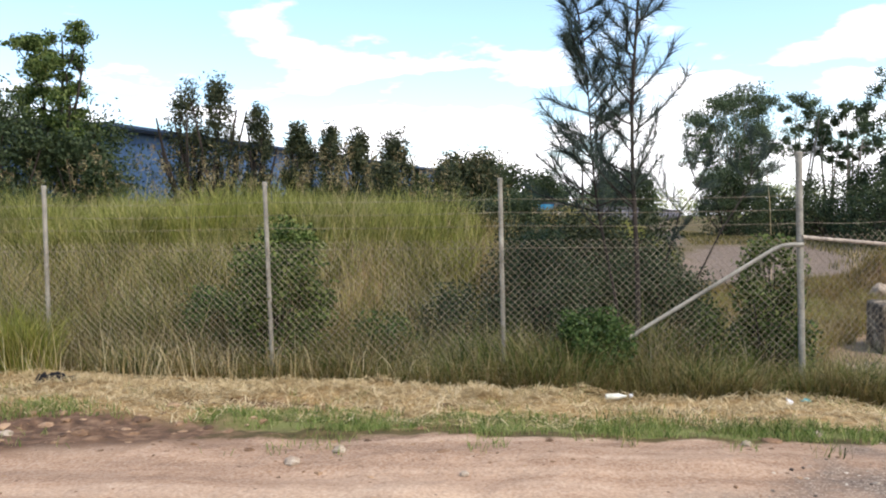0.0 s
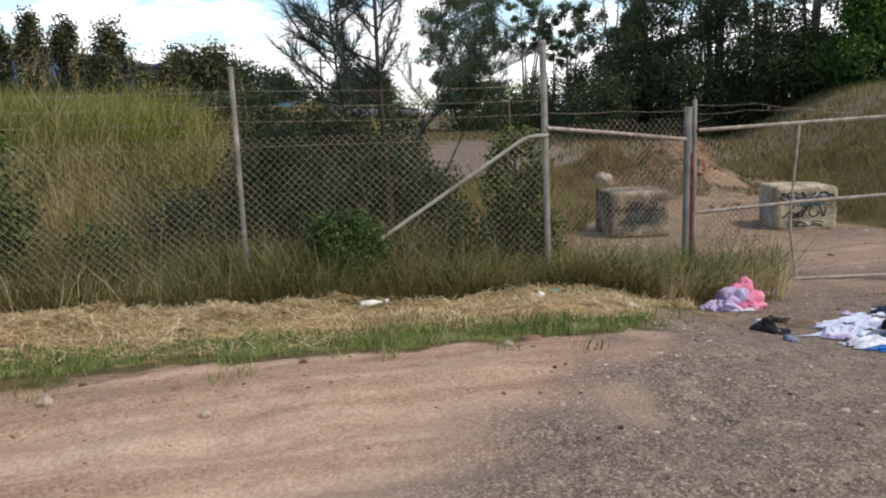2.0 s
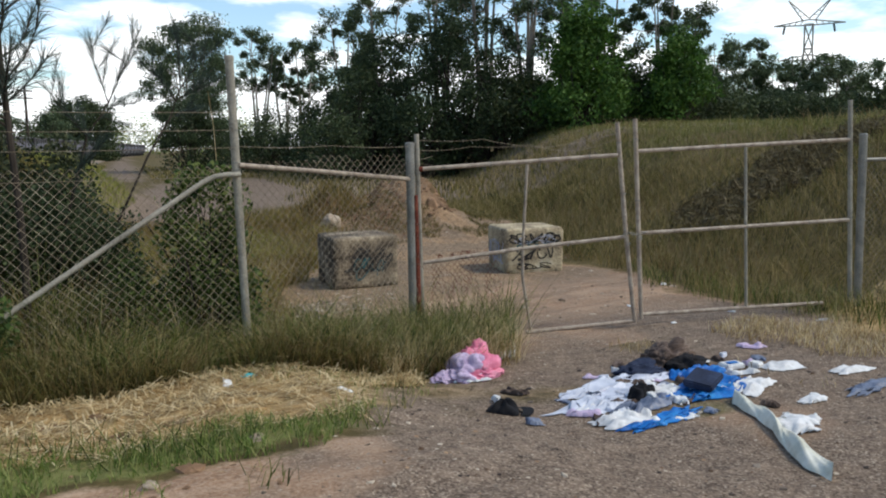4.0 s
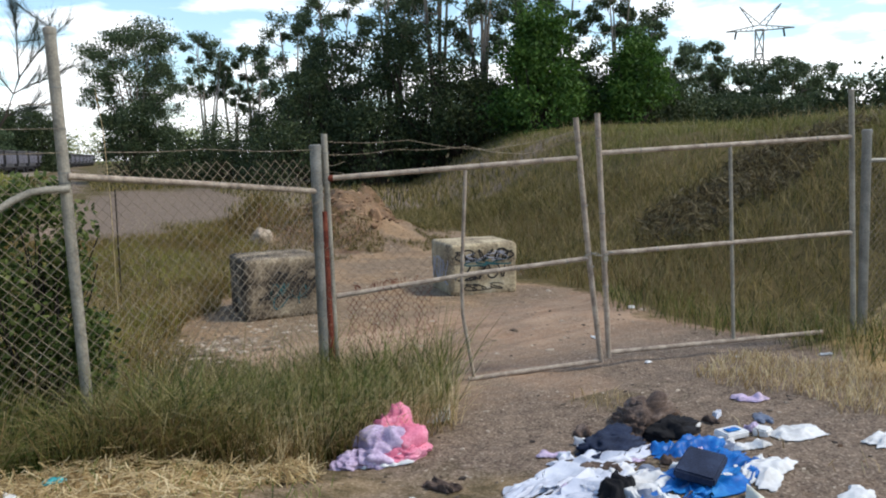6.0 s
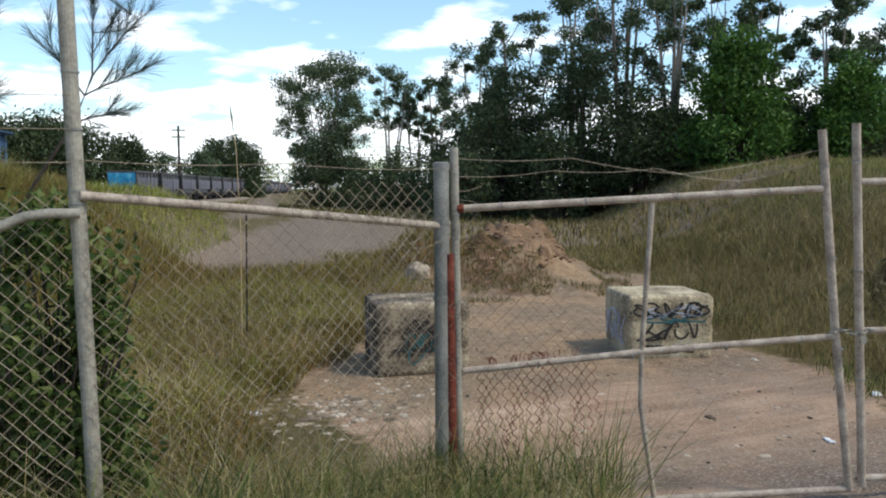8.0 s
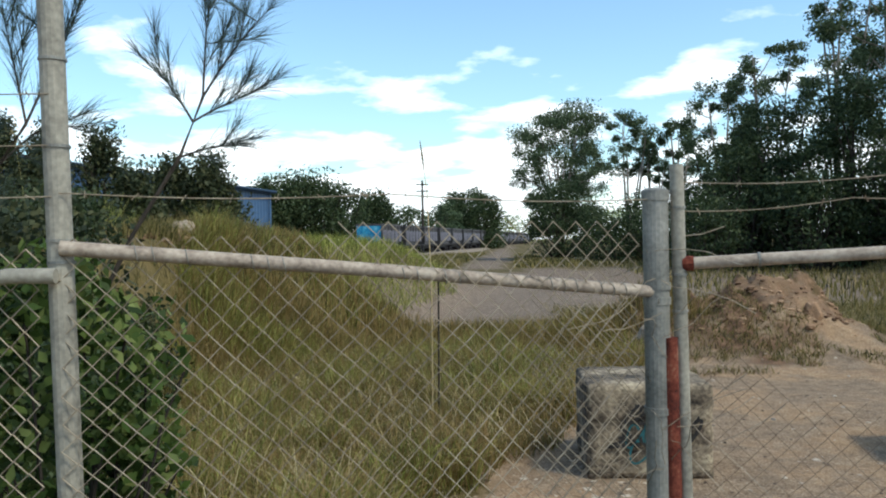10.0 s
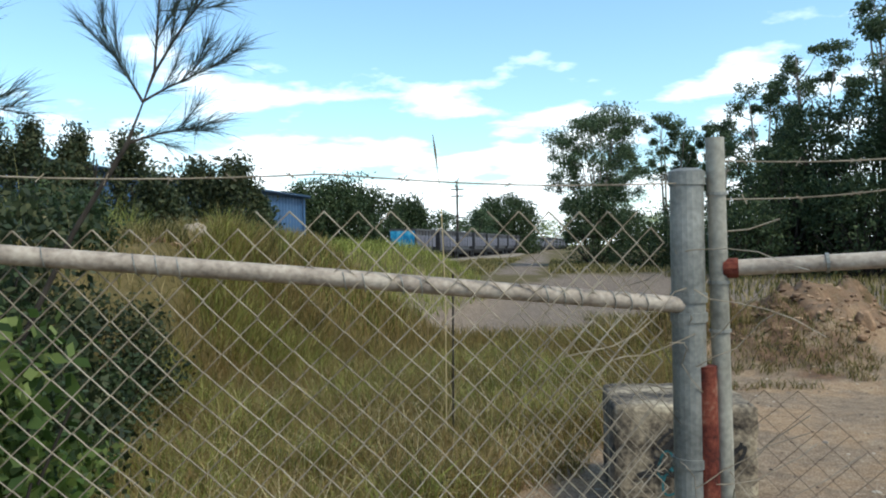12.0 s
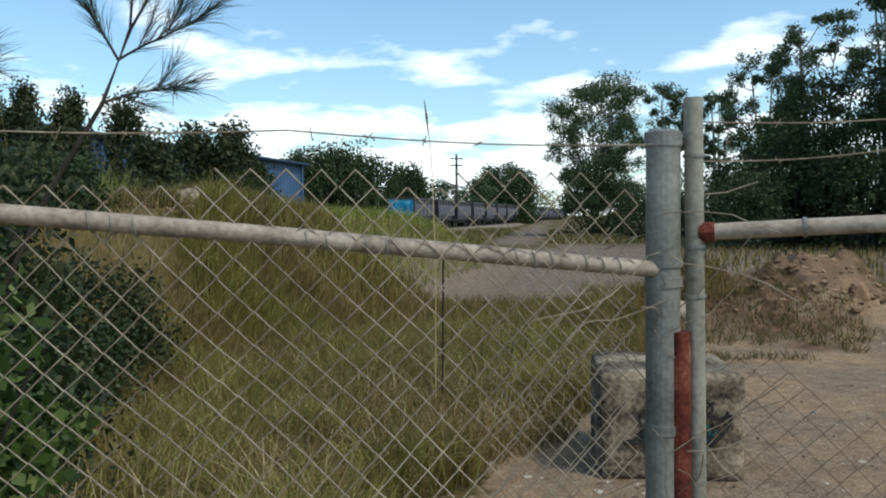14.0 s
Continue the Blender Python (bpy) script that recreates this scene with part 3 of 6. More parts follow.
# narrow panel from the corner post to the gate post
pipe("top_rail", [(0.0, 0.0, 1.74), (0.9, 0.208, 1.652), (1.80, 0.416, 1.556)], 0.021, M_PAINT, fence, "dull cream pipe rail")
gd = (GX - TX) / np.linalg.norm(GX - TX)
wrap = Soup()
for u in np.arange(0.06, 1.80, 0.045):
    c = np.array([gd[0] * u, gd[1] * u, 1.74 - 0.0995 * u])
    th = np.linspace(0, 2 * np.pi, 9)
    q = np.stack([c[0] + gd[0] * (th * 0.004 - 0.012) - gd[1] * 0.024 * np.cos(th), c[1] + gd[1] * (th * 0.004 - 0.012) + gd[0] * 0.024 * np.cos(th), c[2] + 0.024 * np.sin(th)], 1)
    if rng.random() < 0.4:
        wrap.tube(q, 0.0017, 3, cap=False)
wrap.make("lacing_wire", M_GALV_DARK, fence)["kind"] = "stuff"
base_g = lambda u: float(land(gd[0] * u, gd[1] * u)) + 0.02
chain_link("chain_link_panel", (0.0, -0.012), (1.80, 0.40), 0.0, 1.80, fence, seed=5, sag=0.012, base=base_g, drop=lambda u: 1.78 - 0.05 * u + (0.055 if u > 0.75 else 0.0) + (0.03 if u > 1.3 else 0))
gate_post = capped_post("gate_post", 1.815, 0.43, -0.3, 1.902, 0.043, M_GALV_DARK, fence, "thick weathered grey gate post", lean=(-0.006, 0.0), n=20)
for z in (1.525, 1.575, 1.15):
    Soup().tube([(1.811, 0.43, z - 0.012), (1.811, 0.43, z + 0.012)], 0.047, 20).make("collar", M_GALV_DARK, gate_post)
barbed("barbed_wire", [(0.0, 0.0, 1.89), (0.9, 0.2, 1.888), (1.81, 0.41, 1.872)], fence, seed=20)
# a second, loose layer of mesh overlapping near the gate post, and a rusty remnant on the leaf
chain_link("chain_link_panel", gd * 1.38 + np.array([0.01, -0.03]), gd * 1.80 + np.array([0.0, -0.035]), 0.0, 1.70, fence, seed=12, sag=0.02, pitch=0.07, r=0.0015, base=lambda u: 0.05, drop=lambda u: 1.62 + 0.05 * math.sin(u * 9))
# loose wire ends tangled on the gate post
for i in range(46):
    z = rng.uniform(0.3, 1.75)
    a0 = rng.uniform(0, 6.28)
    p0 = np.array([1.811 + 0.046 * math.cos(a0), 0.43 + 0.046 * math.sin(a0), z])
    q = [p0]
    v = rng.normal(size=3) * 0.022 + np.array([-0.012 + 0.03 * (i % 2), -0.015, 0])
    for _ in range(5):
        v = v + rng.normal(size=3) * 0.018
        q.append(q[-1] + v)
    Soup().tube(q, 0.0016, 3, cap=False).make("loose_wire", M_WIRE, fence)



# ---- gate ----
GA, GB = np.array([1.9, 0.425]), np.array([6.42, -1.235])
GDIR = (GB - GA) / np.linalg.norm(GB - GA)


def on_gate(x, z, off=0.0):
    """A point of the gate's plane by its x and height."""
    k = (x - GA[0]) / GDIR[0]
    return (x - GDIR[1] * off, GA[1] + GDIR[1] * k + GDIR[0] * off, z)


leaf_a = thing("metal_gate", "sagging pipe gate leaf with a rusted hinge post", "gate", group="gate leaves")
pipe("hinge_stile", [on_gate(1.915, -0.1), on_gate(1.885, 1.99)], 0.024, M_GALV, leaf_a, clamp=(0.93, 0.82, 0.76))
pipe("rust_sleeve", [on_gate(1.875, -0.05, -0.03), on_gate(1.855, 1.40, -0.03)], 0.03, M_RUST, leaf_a, "red rusted angle sleeve")
pipe("top_rail", [on_gate(1.9, 1.65), on_gate(3.83, 1.755)], 0.021, M_PAINT, leaf_a, clamp=(0.12, 0.35, 0.6, 0.85))
Soup().tube([on_gate(1.90, 1.65), on_gate(1.935, 1.651)], 0.026, 12).make("rusted_joint", M_RUST, leaf_a)
pipe("middle_rail", [on_gate(1.93, 0.73), on_gate(2.6, 0.80), on_gate(2.9, 0.835), on_gate(3.94, 0.915)], 0.02, M_PAINT, leaf_a, clamp=(0.2, 0.45, 0.7, 0.9))
pipe("closing_stile", [on_gate(3.82, 2.085), on_gate(3.92, 1.0), on_gate(4.03, 0.01)], 0.024, M_PAINT, leaf_a, clamp=(0.1, 0.35, 0.6))
pipe("bottom_rail", [on_gate(2.92, -0.035), on_gate(4.02, 0.02)], 0.021, M_PAINT, leaf_a)
pipe("middle_bar", [on_gate(2.93, 1.68), on_gate(2.885, 0.83), on_gate(2.885, 0.52), on_gate(2.965, -0.02)], 0.015, M_PAINT, leaf_a, "bent thin middle bar")
chain_link("rusty_mesh", np.array(on_gate(1.95, 0)[:2]), np.array(on_gate(2.95, 0)[:2]), 0.8, 1.3, leaf_a, M_WIRED, pitch=0.08, r=0.0012, sag=0.02, seed=21, base=lambda u: 0.77 + 0.1 * u, drop=lambda u: 1.34 - 0.42 * u + 0.04 * math.sin(u * 17), label="thin rusty mesh remnant")
torn = Soup()
for c in range(24):
    u0 = 2.0 + c * 0.027
    m = rng.integers(8, 20)
    k = np.arange(m)
    xs = u0 + np.where((k + c) % 2, 0.027, 0) + 0.03 * np.sin(k * 0.3 + c) * k / 12
    torn.tube([on_gate(x, 0.745 + 0.11 * (u0 - 1.95) - 0.034 * j, 0.05 * math.sin(j * 0.25 + c * 0.4)) for j, x in enumerate(xs)], 0.0024, 4, cap=False)
torn.make("torn_mesh", M_RUST, leaf_a, "torn rusty chain link hanging off")
for c in range(16):
    x = 2.0 + rng.uniform(0, 0.55)
    z = 0.74 + 0.11 * (x - 1.95)
    hook = Soup().tube([on_gate(x, z + 0.02), on_gate(x + rng.normal() * 0.02, z + 0.05, 0.02), on_gate(x + rng.normal() * 0.03, z + 0.03, 0.04), on_gate(x, z - 0.03, 0.02)], 0.0025, 4)
    hook.make("rusted_hook", M_RUST, leaf_a)
barbed("barbed_wire", [on_gate(1.89, 1.93), on_gate(2.5, 1.93), on_gate(3.1, 1.84), on_gate(3.84, 1.98)], leaf_a, seed=31)
barbed("barbed_wire", [on_gate(1.89, 1.83), on_gate(2.4, 1.86), on_gate(2.95, 1.87), on_gate(3.4, 1.80), on_gate(3.84, 1.93)], leaf_a, seed=32)
pipe("loose_wire", [on_gate(1.90, 1.745), on_gate(1.96, 1.75), on_gate(2.03, 1.775)], 0.002, M_WIRE, leaf_a, n=4)

leaf_b = thing("metal_gate", "pale pipe gate leaf with one thin upright", "gate", group="gate leaves")
pipe("closing_stile", [on_gate(4.0, 2.12), on_gate(4.1, 0.04)], 0.024, M_PAINT, leaf_b, clamp=(0.1, 0.4, 0.7))
pipe("top_rail", [on_gate(4.02, 1.79), on_gate(6.33, 1.88)], 0.021, M_PAINT, leaf_b, clamp=(0.15, 0.4, 0.6, 0.85))
pipe("middle_rail", [on_gate(4.06, 0.945), on_gate(6.36, 1.01)], 0.02, M_PAINT, leaf_b, clamp=(0.2, 0.5, 0.8))
pipe("bottom_rail", [on_gate(4.1, 0.085), on_gate(6.1, 0.10)], 0.021, M_PAINT, leaf_b)
pipe("middle_bar", [on_gate(5.17, 1.83), on_gate(5.235, 0.1)], 0.016, M_GALV, leaf_b)
pipe("hinge_stile", [on_gate(6.31, 2.3), on_gate(6.42, 0.1)], 0.024, M_GALV, leaf_b)
lockt = thing("chain_and_padlock", "steel chain and padlock holding the gate leaves together", "padlock")
link = Soup()
for i in range(9):
    th = np.linspace(0, 2 * np.pi, 9)
    x0, z0 = 3.90 + i * 0.026, 0.945 + 0.012 * math.sin(i)
    up = i % 2
    link.tube([on_gate(x0 + 0.02 * math.cos(a), z0 + (0.011 * math.sin(a) if up else 0), -0.035 + (0 if up else 0.011 * math.sin(a))) for a in th], 0.004, 5, cap=False)
link.make("chain", M_GALV_DARK, lockt)
bm = bmesh.new()
bmesh.ops.create_cube(bm, size=1.0, matrix=pose(*on_gate(4.05, 0.90, -0.05), 0, 0, -20) @ Matrix.Diagonal((0.045, 0.022, 0.04, 1)))
bmesh.ops.bevel(bm, geom=bm.edges[:], offset=0.006, segments=2, affect="EDGES")
part("padlock_body", bm, M_GALV, lockt, "small brassy steel padlock")
Soup().tube([on_gate(4.05 + 0.013 * math.cos(a), 0.918 + 0.026 * math.sin(a), -0.05) for a in np.linspace(0, np.pi, 8)], 0.0035, 6).make("shackle", M_GALV, lockt)

fence_r = thing("chain_link_fence", "grey gate post and rail of the further fence", "fence")
rp = capped_post("gate_post", 6.52, -1.265, -0.2, 1.935, 0.042, M_GALV_DARK, fence_r, n=20, lean=(-0.05, 0.0))
for z in (1.0, 1.6, 1.66):
    Soup().tube([(6.52 - 0.05 * z / 2, -1.265, z - 0.012), (6.52 - 0.05 * z / 2, -1.265, z + 0.012)], 0.047, 20).make("collar", M_GALV_DARK, rp)
pipe("top_rail", [(6.48, -1.27, 1.66), (8.9, -2.15, 1.66)], 0.021, M_GALV_DARK, fence_r)
chain_link("chain_link_panel", (6.52, -1.28), (8.9, -2.16), 0.05, 1.66, fence_r, seed=8)
capped_post("post", 8.9, -2.15, -0.2, 2.3, 0.026, M_GALV, fence_r)


# ---- concrete blocks ----
def scribble(name, face, strokes, material, parent, r=0.011):
    """Sprayed lines: flat ribbons on a face given as origin, right and up vectors (metres)."""
    o, right, up, nor = (np.array(v, float) for v in face)
    for st in strokes:
        s = Soup()
        P = np.array([o + right * a + up * b + nor * 0.004 for a, b in st])
        d = np.gradient(P, axis=0)
        d /= np.linalg.norm(d, axis=1, keepdims=True) + 1e-9
        w = np.cross(d, nor) * r
        v = np.concatenate([P - w, P + w])
        k = len(P)
        s.add(v, [(i, i + 1, k + i + 1, k + i) for i in range(k - 1)])
        s.make(name, material, parent)


def squiggles(r, n, w, h, x0, y0):
    out = []
    for _ in range(n):
        cx, cy = x0 + r.uniform(0, w), y0 + r.uniform(0, h)
        a, b, ph = r.uniform(0.03, 0.1), r.uniform(0.04, 0.11), r.uniform(0, 6.3)
        t = np.linspace(0, r.uniform(2.5, 7), 26)
        xs = np.clip(cx + a * np.cos(t + ph) + 0.012 * t, 0.03, w + 2 * x0 - 0.03)
        ys = np.clip(cy + b * np.sin(t * 1.3 + ph), 0.04, h + 2 * y0 - 0.04)
        out.append(list(zip(xs, ys)))
    return out


def concrete_block(at, rz, w, d, h, label, seed, material):
    """A cast block: a fine grid of faces with worn edges, pitted faces and broken corners."""
    ob = thing("concrete_block", label, "block", at, rz, group="concrete blocks across the track")
    bm = bmesh.new()
    bmesh.ops.create_cube(bm, size=1.0)
    bmesh.ops.subdivide_edges(bm, edges=bm.edges[:], cuts=27, use_grid_fill=True)
    half = Vector((w / 2, d / 2, h / 2))
    for v in bm.verts:
        p = Vector((v.co.x * w, v.co.y * d, v.co.z * h))
        q = p * 4 + Vector((seed * 3.7, 0, 0))
        wear = 0.045 + 0.05 * max(0.0, noise.noise(q * 0.8)) + 0.03 * noise.noise(q * 2.6)
        inner = Vector([max(-a + wear, min(a - wear, c)) for a, c in zip(half, p)])
        off = p - inner
        if off.length > 1e-6:
            p = inner + off.normalized() * wear
        n = p.normalized()
        p += n * (noise.noise(q) * 0.010 + noise.noise(q * 3.1) * 0.008 + noise.noise(q * 8.0) * 0.004)
        seam = math.exp(-((p.z - 0.1 * h - 0.03 * noise.noise(q)) / 0.02) ** 2)
        v.co = p - n * seam * 0.012 + half
    part("body", bm, material, ob, smooth=True)
    r = np.random.default_rng(seed)
    front = ((0, -0.012, 0), (1, 0, 0), (0, 0, 1), (0, -1, 0))
    side = ((-0.012, d, 0), (0, -1, 0), (0, 0, 1), (-1, 0, 0))
    return ob, r, front, side


def tag_letters(r, n, w, h, x0, y0, slant=0.15):
    """A row of tall sprayed loops and zigzags that overlap like a hand style."""
    out = []
    for i in range(n):
        cx = x0 + w * (i + 0.5) / n
        t = np.linspace(0, 1, 22)
        a, b, ph = w / n * r.uniform(0.5, 0.9), h * r.uniform(0.35, 0.5), r.uniform(0, 6.3)
        u = np.sin(t * 2 * np.pi * r.choice([0.5, 1.0, 1.5]) + ph)
        z = np.cos(t * 2 * np.pi * r.choice([0.5, 1.0]) + ph * 0.3)
        out.append([(cx + a * p + slant * b * q, y0 + h / 2 + b * q) for p, q in zip(u, z)])
    return out


b1, r1, front1, side1 = concrete_block((2.40, 3.74, -0.10), -8.0, 0.95, 0.9, 0.73, "weathered concrete block with black scribbled graffiti", 4, M_CONC)
scribble("graffiti", front1, tag_letters(r1, 7, 0.62, 0.24, 0.2, 0.24), M_BLACK, b1, 0.012)
scribble("graffiti", front1, tag_letters(r1, 6, 0.5, 0.16, 0.3, 0.42), M_BLACK, b1, 0.010)
scribble("graffiti", front1, squiggles(r1, 5, 0.35, 0.2, 0.3, 0.2), M_TEAL, b1, 0.008)
b2, r2, front2, side2 = concrete_block((5.21, 3.59, -0.13), -15.5, 0.95, 0.9, 0.72, "weathered concrete block tagged in white, black and teal", 9, M_CONC_PALE)
scribble("graffiti", front2, tag_letters(r2, 8, 0.78, 0.16, 0.08, 0.48), M_BLACK, b2, 0.012)
scribble("graffiti", front2, tag_letters(r2, 4, 0.6, 0.10, 0.2, 0.42), M_TEAL, b2, 0.009)
scribble("graffiti", front2, tag_letters(r2, 6, 0.62, 0.22, 0.12, 0.22), M_BLACK, b2, 0.012)
scribble("graffiti", front2, tag_letters(r2, 4, 0.5, 0.10, 0.2, 0.08), M_BLACK, b2, 0.008)
scribble("graffiti", front2, tag_letters(r2, 5, 0.7, 0.14, 0.1, 0.48), M_WHITE, b2, 0.008)
scribble("graffiti", side2, tag_letters(r2, 6, 0.62, 0.36, 0.15, 0.16, 0.0), M_WHITE, b2, 0.013)


# ---- trees ----
def limb(r, start, direction, length, rad, steps=6, wander=0.12, lift=0.05):
    p, d = np.array(start, float), np.array(direction, float)
    d /= np.linalg.norm(d)
    pts = [p]
    for _ in range(steps):
        d = d + r.normal(size=3) * wander + np.array([0, 0, lift])
        d /= np.linalg.norm(d)
        p = p + d * length / steps
        pts.append(p)
    return np.array(pts), np.linspace(rad, rad * 0.45, steps + 1)


def gum_tree(name, label, at, height, width, seed, leaf=M_GUM, crown_from=0.35, stems=3, dense=1.0, bark=M_BARK, group="gum trees", leaf_len=0.24, clumps=34):
    """Gum tree: pale forking stems that fan out, and scalloped clumps of leaves at the limb ends with sky between."""
    r = np.random.default_rng(seed)
    ob = thing(name, label, "tree", at, 0, group)
    wood, spine = Soup(), []
    for k in range(stems):
        a = 2 * np.pi * (k + r.uniform(0, 0.7)) / stems
        lean = width * 0.30 * r.uniform(0.25, 1.0)
        t = np.linspace(0, 1, 10)
        top = height * r.uniform(0.74, 0.97) * (1 - 0.12 * lean / width)
        wig = 0.02 * height * np.sin(t * r.uniform(4, 8) + r.uniform(0, 6)) * t
        pts = np.stack([math.cos(a) * (lean * t ** 1.35) + wig + r.normal() * 0.12, math.sin(a) * (lean * t ** 1.35) + wig + r.normal() * 0.12, -0.3 + (top + 0.3) * t], 1)
        rad = (height * 0.016 / math.sqrt(stems) + 0.05) * (1.05 - 0.85 * t)
        wood.tube(pts, rad, 6)
        spine.append(pts)
    S = np.vstack(spine)
    C, R = [], []
    for k in range(clumps):
        z = crown_from + (0.97 - crown_from) * (k + r.uniform(0, 1)) / clumps
        mid = crown_from + (1 - crown_from) * 0.55
        lim = width / 2 * math.sqrt(max(0.04, 1 - ((z - mid) / (1.02 - mid if z > mid else mid - crown_from + 0.12)) ** 2))
        a, q = r.uniform(0, 2 * np.pi), lim * math.sqrt(r.uniform(0.05, 1.0)) * r.uniform(0.8, 1.08)
        c = np.array([math.cos(a) * q, math.sin(a) * q, z * height])
        low = S[S[:, 2] < c[2] - 0.04 * height]
        if len(low):
            j = low[np.argmin(np.linalg.norm((low - c) * np.array([1, 1, 0.6]), axis=1))]
            t = np.linspace(0, 1, 5)[:, None]
            br = j + (c - j) * t + np.array([0, 0, -0.10]) * np.linalg.norm(c - j) * np.sin(t * np.pi)
            wood.tube(br, np.linspace(0.010, 0.004, 5) * (0.4 * height ** 0.8 + 1), 4, cap=False)
        C.append(c)
        R.append(width * 0.125 * r.uniform(0.65, 1.3))
    wood.make("trunk", bark, ob)
    puffs, size = [], []
    for c, rr in zip(C, R):
        for _ in range(6):
            d = r.normal(size=3)
            d /= np.linalg.norm(d)
            puffs.append(c + d * rr * np.array([0.95, 0.95, 0.62]) * r.uniform(0.4, 1.0))
            size.append(rr * r.uniform(0.34, 0.62))
    n = int(40 * dense)
    d = np.clip(r.normal(size=(len(puffs) * n, 3)), -2.0, 2.0) * 0.62
    c = np.repeat(np.array(puffs), n, 0) + d * np.repeat(np.array(size), n)[:, None] * np.array([1, 1, 0.8])
    v, f = leaves(c, leaf_len, leaf_len * 0.42, seed, 0.5)
    mesh_np("crown", v, f, leaf, ob)
    return ob


def bushy_tree(name, label, at, height, width, seed, leaf, leaf_len=0.3, n=7000, bark=M_BARKD, group="", point=0.0, lobes=26, stretch=0.95, puff=0.09):
    """A dense rounded or pointed tree: foliage in lobes round branching stems, leaves to the ground."""
    r = np.random.default_rng(seed)
    ob = thing(name, label, "tree", at, 0, group)
    wood = Soup()
    C = []
    for k in range(lobes):
        z = r.uniform(0.08, 1.0)
        lim = width / 2 * (math.sqrt(max(0.03, 1 - (2 * z - 0.75) ** 2 / 1.7)) * (1 - point) + point * (1.05 - z))
        a, q = r.uniform(0, 2 * np.pi), lim * math.sqrt(r.uniform(0.15, 1))
        C.append((math.cos(a) * q, math.sin(a) * q, z * height * 0.96))
    C = np.array(C)
    for c in C[: lobes // 2]:
        pts, rad = limb(r, (c[0] * 0.1, c[1] * 0.1, -0.2), c + np.array([0, 0, 0.3]), np.linalg.norm(c) * 0.95, 0.02 * height * 0.6, 5, 0.07, 0.02)
        wood.tube(pts, rad, 5, cap=False)
    wood.make("trunk", bark, ob)
    m = n // lobes
    s = width * puff * r.uniform(0.6, 1.3, lobes)
    c = np.repeat(C, m, 0) + np.clip(r.normal(size=(lobes * m, 3)), -1.8, 1.8) * np.repeat(s, m)[:, None] * np.array([1, 1, stretch])
    c[:, 2] = np.abs(c[:, 2])
    v, f = leaves(c, leaf_len, leaf_len * 0.45, seed + 1, -0.3)
    mesh_np("crown", v, f, leaf, ob)
    return ob


def az(deg, dist, ex=0.0, ey=-4.0):
    x, y = ex + dist * math.sin(radians(deg)), ey + dist * math.cos(radians(deg))
    return (x, y, float(land(x, y)) - 0.05)


def tall(deg, dist, el):
    """Place and height of a tree whose top stands at that slope above the eye."""
    p = az(deg, dist)
    return p, 1.8 + el * dist - p[2]


# far gums beyond the yard
p, h = tall(13.0, 74, 0.158)
gum_tree("gum_tree", "tall gum with a thick leafy crown by the rail line", p, h, 9.6, 11, dense=1.9, crown_from=0.16, stems=7, clumps=92)
for a, el, w, sd in ((17.7, 0.150, 5.2, 12), (20.7, 0.136, 4.2, 13), (19.3, 0.118, 3.6, 14)):
    p, h = tall(a, 73, el)
    gum_tree("gum_tree", "thin gum with bare forked stems", p, h, w, sd, dense=1.3, crown_from=0.58, stems=4, clumps=22)
for i, (a, d, el, w, st) in enumerate(((23.6, 58, 0.18, 5.2, 4), (26.2, 56, 0.215, 5.6, 4), (30.4, 52, 0.275, 6.2, 4), (33.6, 50, 0.32, 7.0, 5), (37.0, 47, 0.30, 6.6, 4), (40.2, 47, 0.235, 4.6, 3), (42.9, 47, 0.225, 3.6, 2), (46.6, 46, 0.222, 4.2, 3), (48.4, 48, 0.17, 4, 3))):
    p, h = tall(a, d, el)
    gum_tree("gum_tree", "tall gum in the dark stand behind the hill", p, h, w, 40 + i, dense=1.5, crown_from=0.38, stems=st, clumps=int(4.6 * w))
for i, (a, d, el, w) in enumerate(((50.2, 64, 0.125, 4.6), (52.0, 66, 0.122, 4.6), (53.8, 68, 0.098, 5), (55.5, 66, 0.090, 4.6), (57.4, 66, 0.100, 5.4), (59.2, 70, 0.090, 5))):
    p, h = tall(a, d, el)
    gum_tree("gum_tree", "distant gum in a grey-green row", p, h, w, 60 + i, dense=1.2, crown_from=0.2, stems=4, clumps=26)
for i, (a, d, el, w) in enumerate(((22.3, 60, 0.055, 7), (24.6, 52, 0.125, 6), (26.6, 52, 0.15, 6), (28.6, 50, 0.13, 7), (31, 49, 0.14, 8), (34.5, 47, 0.12, 7), (37.3, 46, 0.085, 5), (40, 47, 0.06, 5), (44.5, 46, 0.10, 5), (49.0, 48, 0.085, 6), (19.5, 64, 0.045, 8), (16.5, 66, 0.03, 7), (12.8, 71, 0.05, 6), (52, 58, 0.04, 7), (55, 60, 0.036, 7), (58, 60, 0.032, 7))):
    p, h = tall(a, d, el)
    bushy_tree("wattle_tree", "dark dense wattle under the gums", p, max(2.0, h), w, 80 + i, M_GUMD, 0.24, 7000, group="wattles under the gums", lobes=60, puff=0.07)
for i in range(13):
    p, h = tall(22.4 + 2.2 * i, 46 + 3.0 * (i % 3), 0.045 + 0.02 * ((i * 7) % 4))
    bushy_tree("wattle_tree", "low dark wattle filling the foot of the stand", p, max(2.4, h), 4.8, 180 + i, M_GUMD, 0.25, 3600, group="wattles under the gums", lobes=44, puff=0.085)
p, h = tall(41.2, 42, 0.168)
bushy_tree("green_tree", "bright green pointed leafy tree on the hill", p, h, 5.8, 101, M_GREEN, 0.26, 17000, point=0.7, lobes=70)
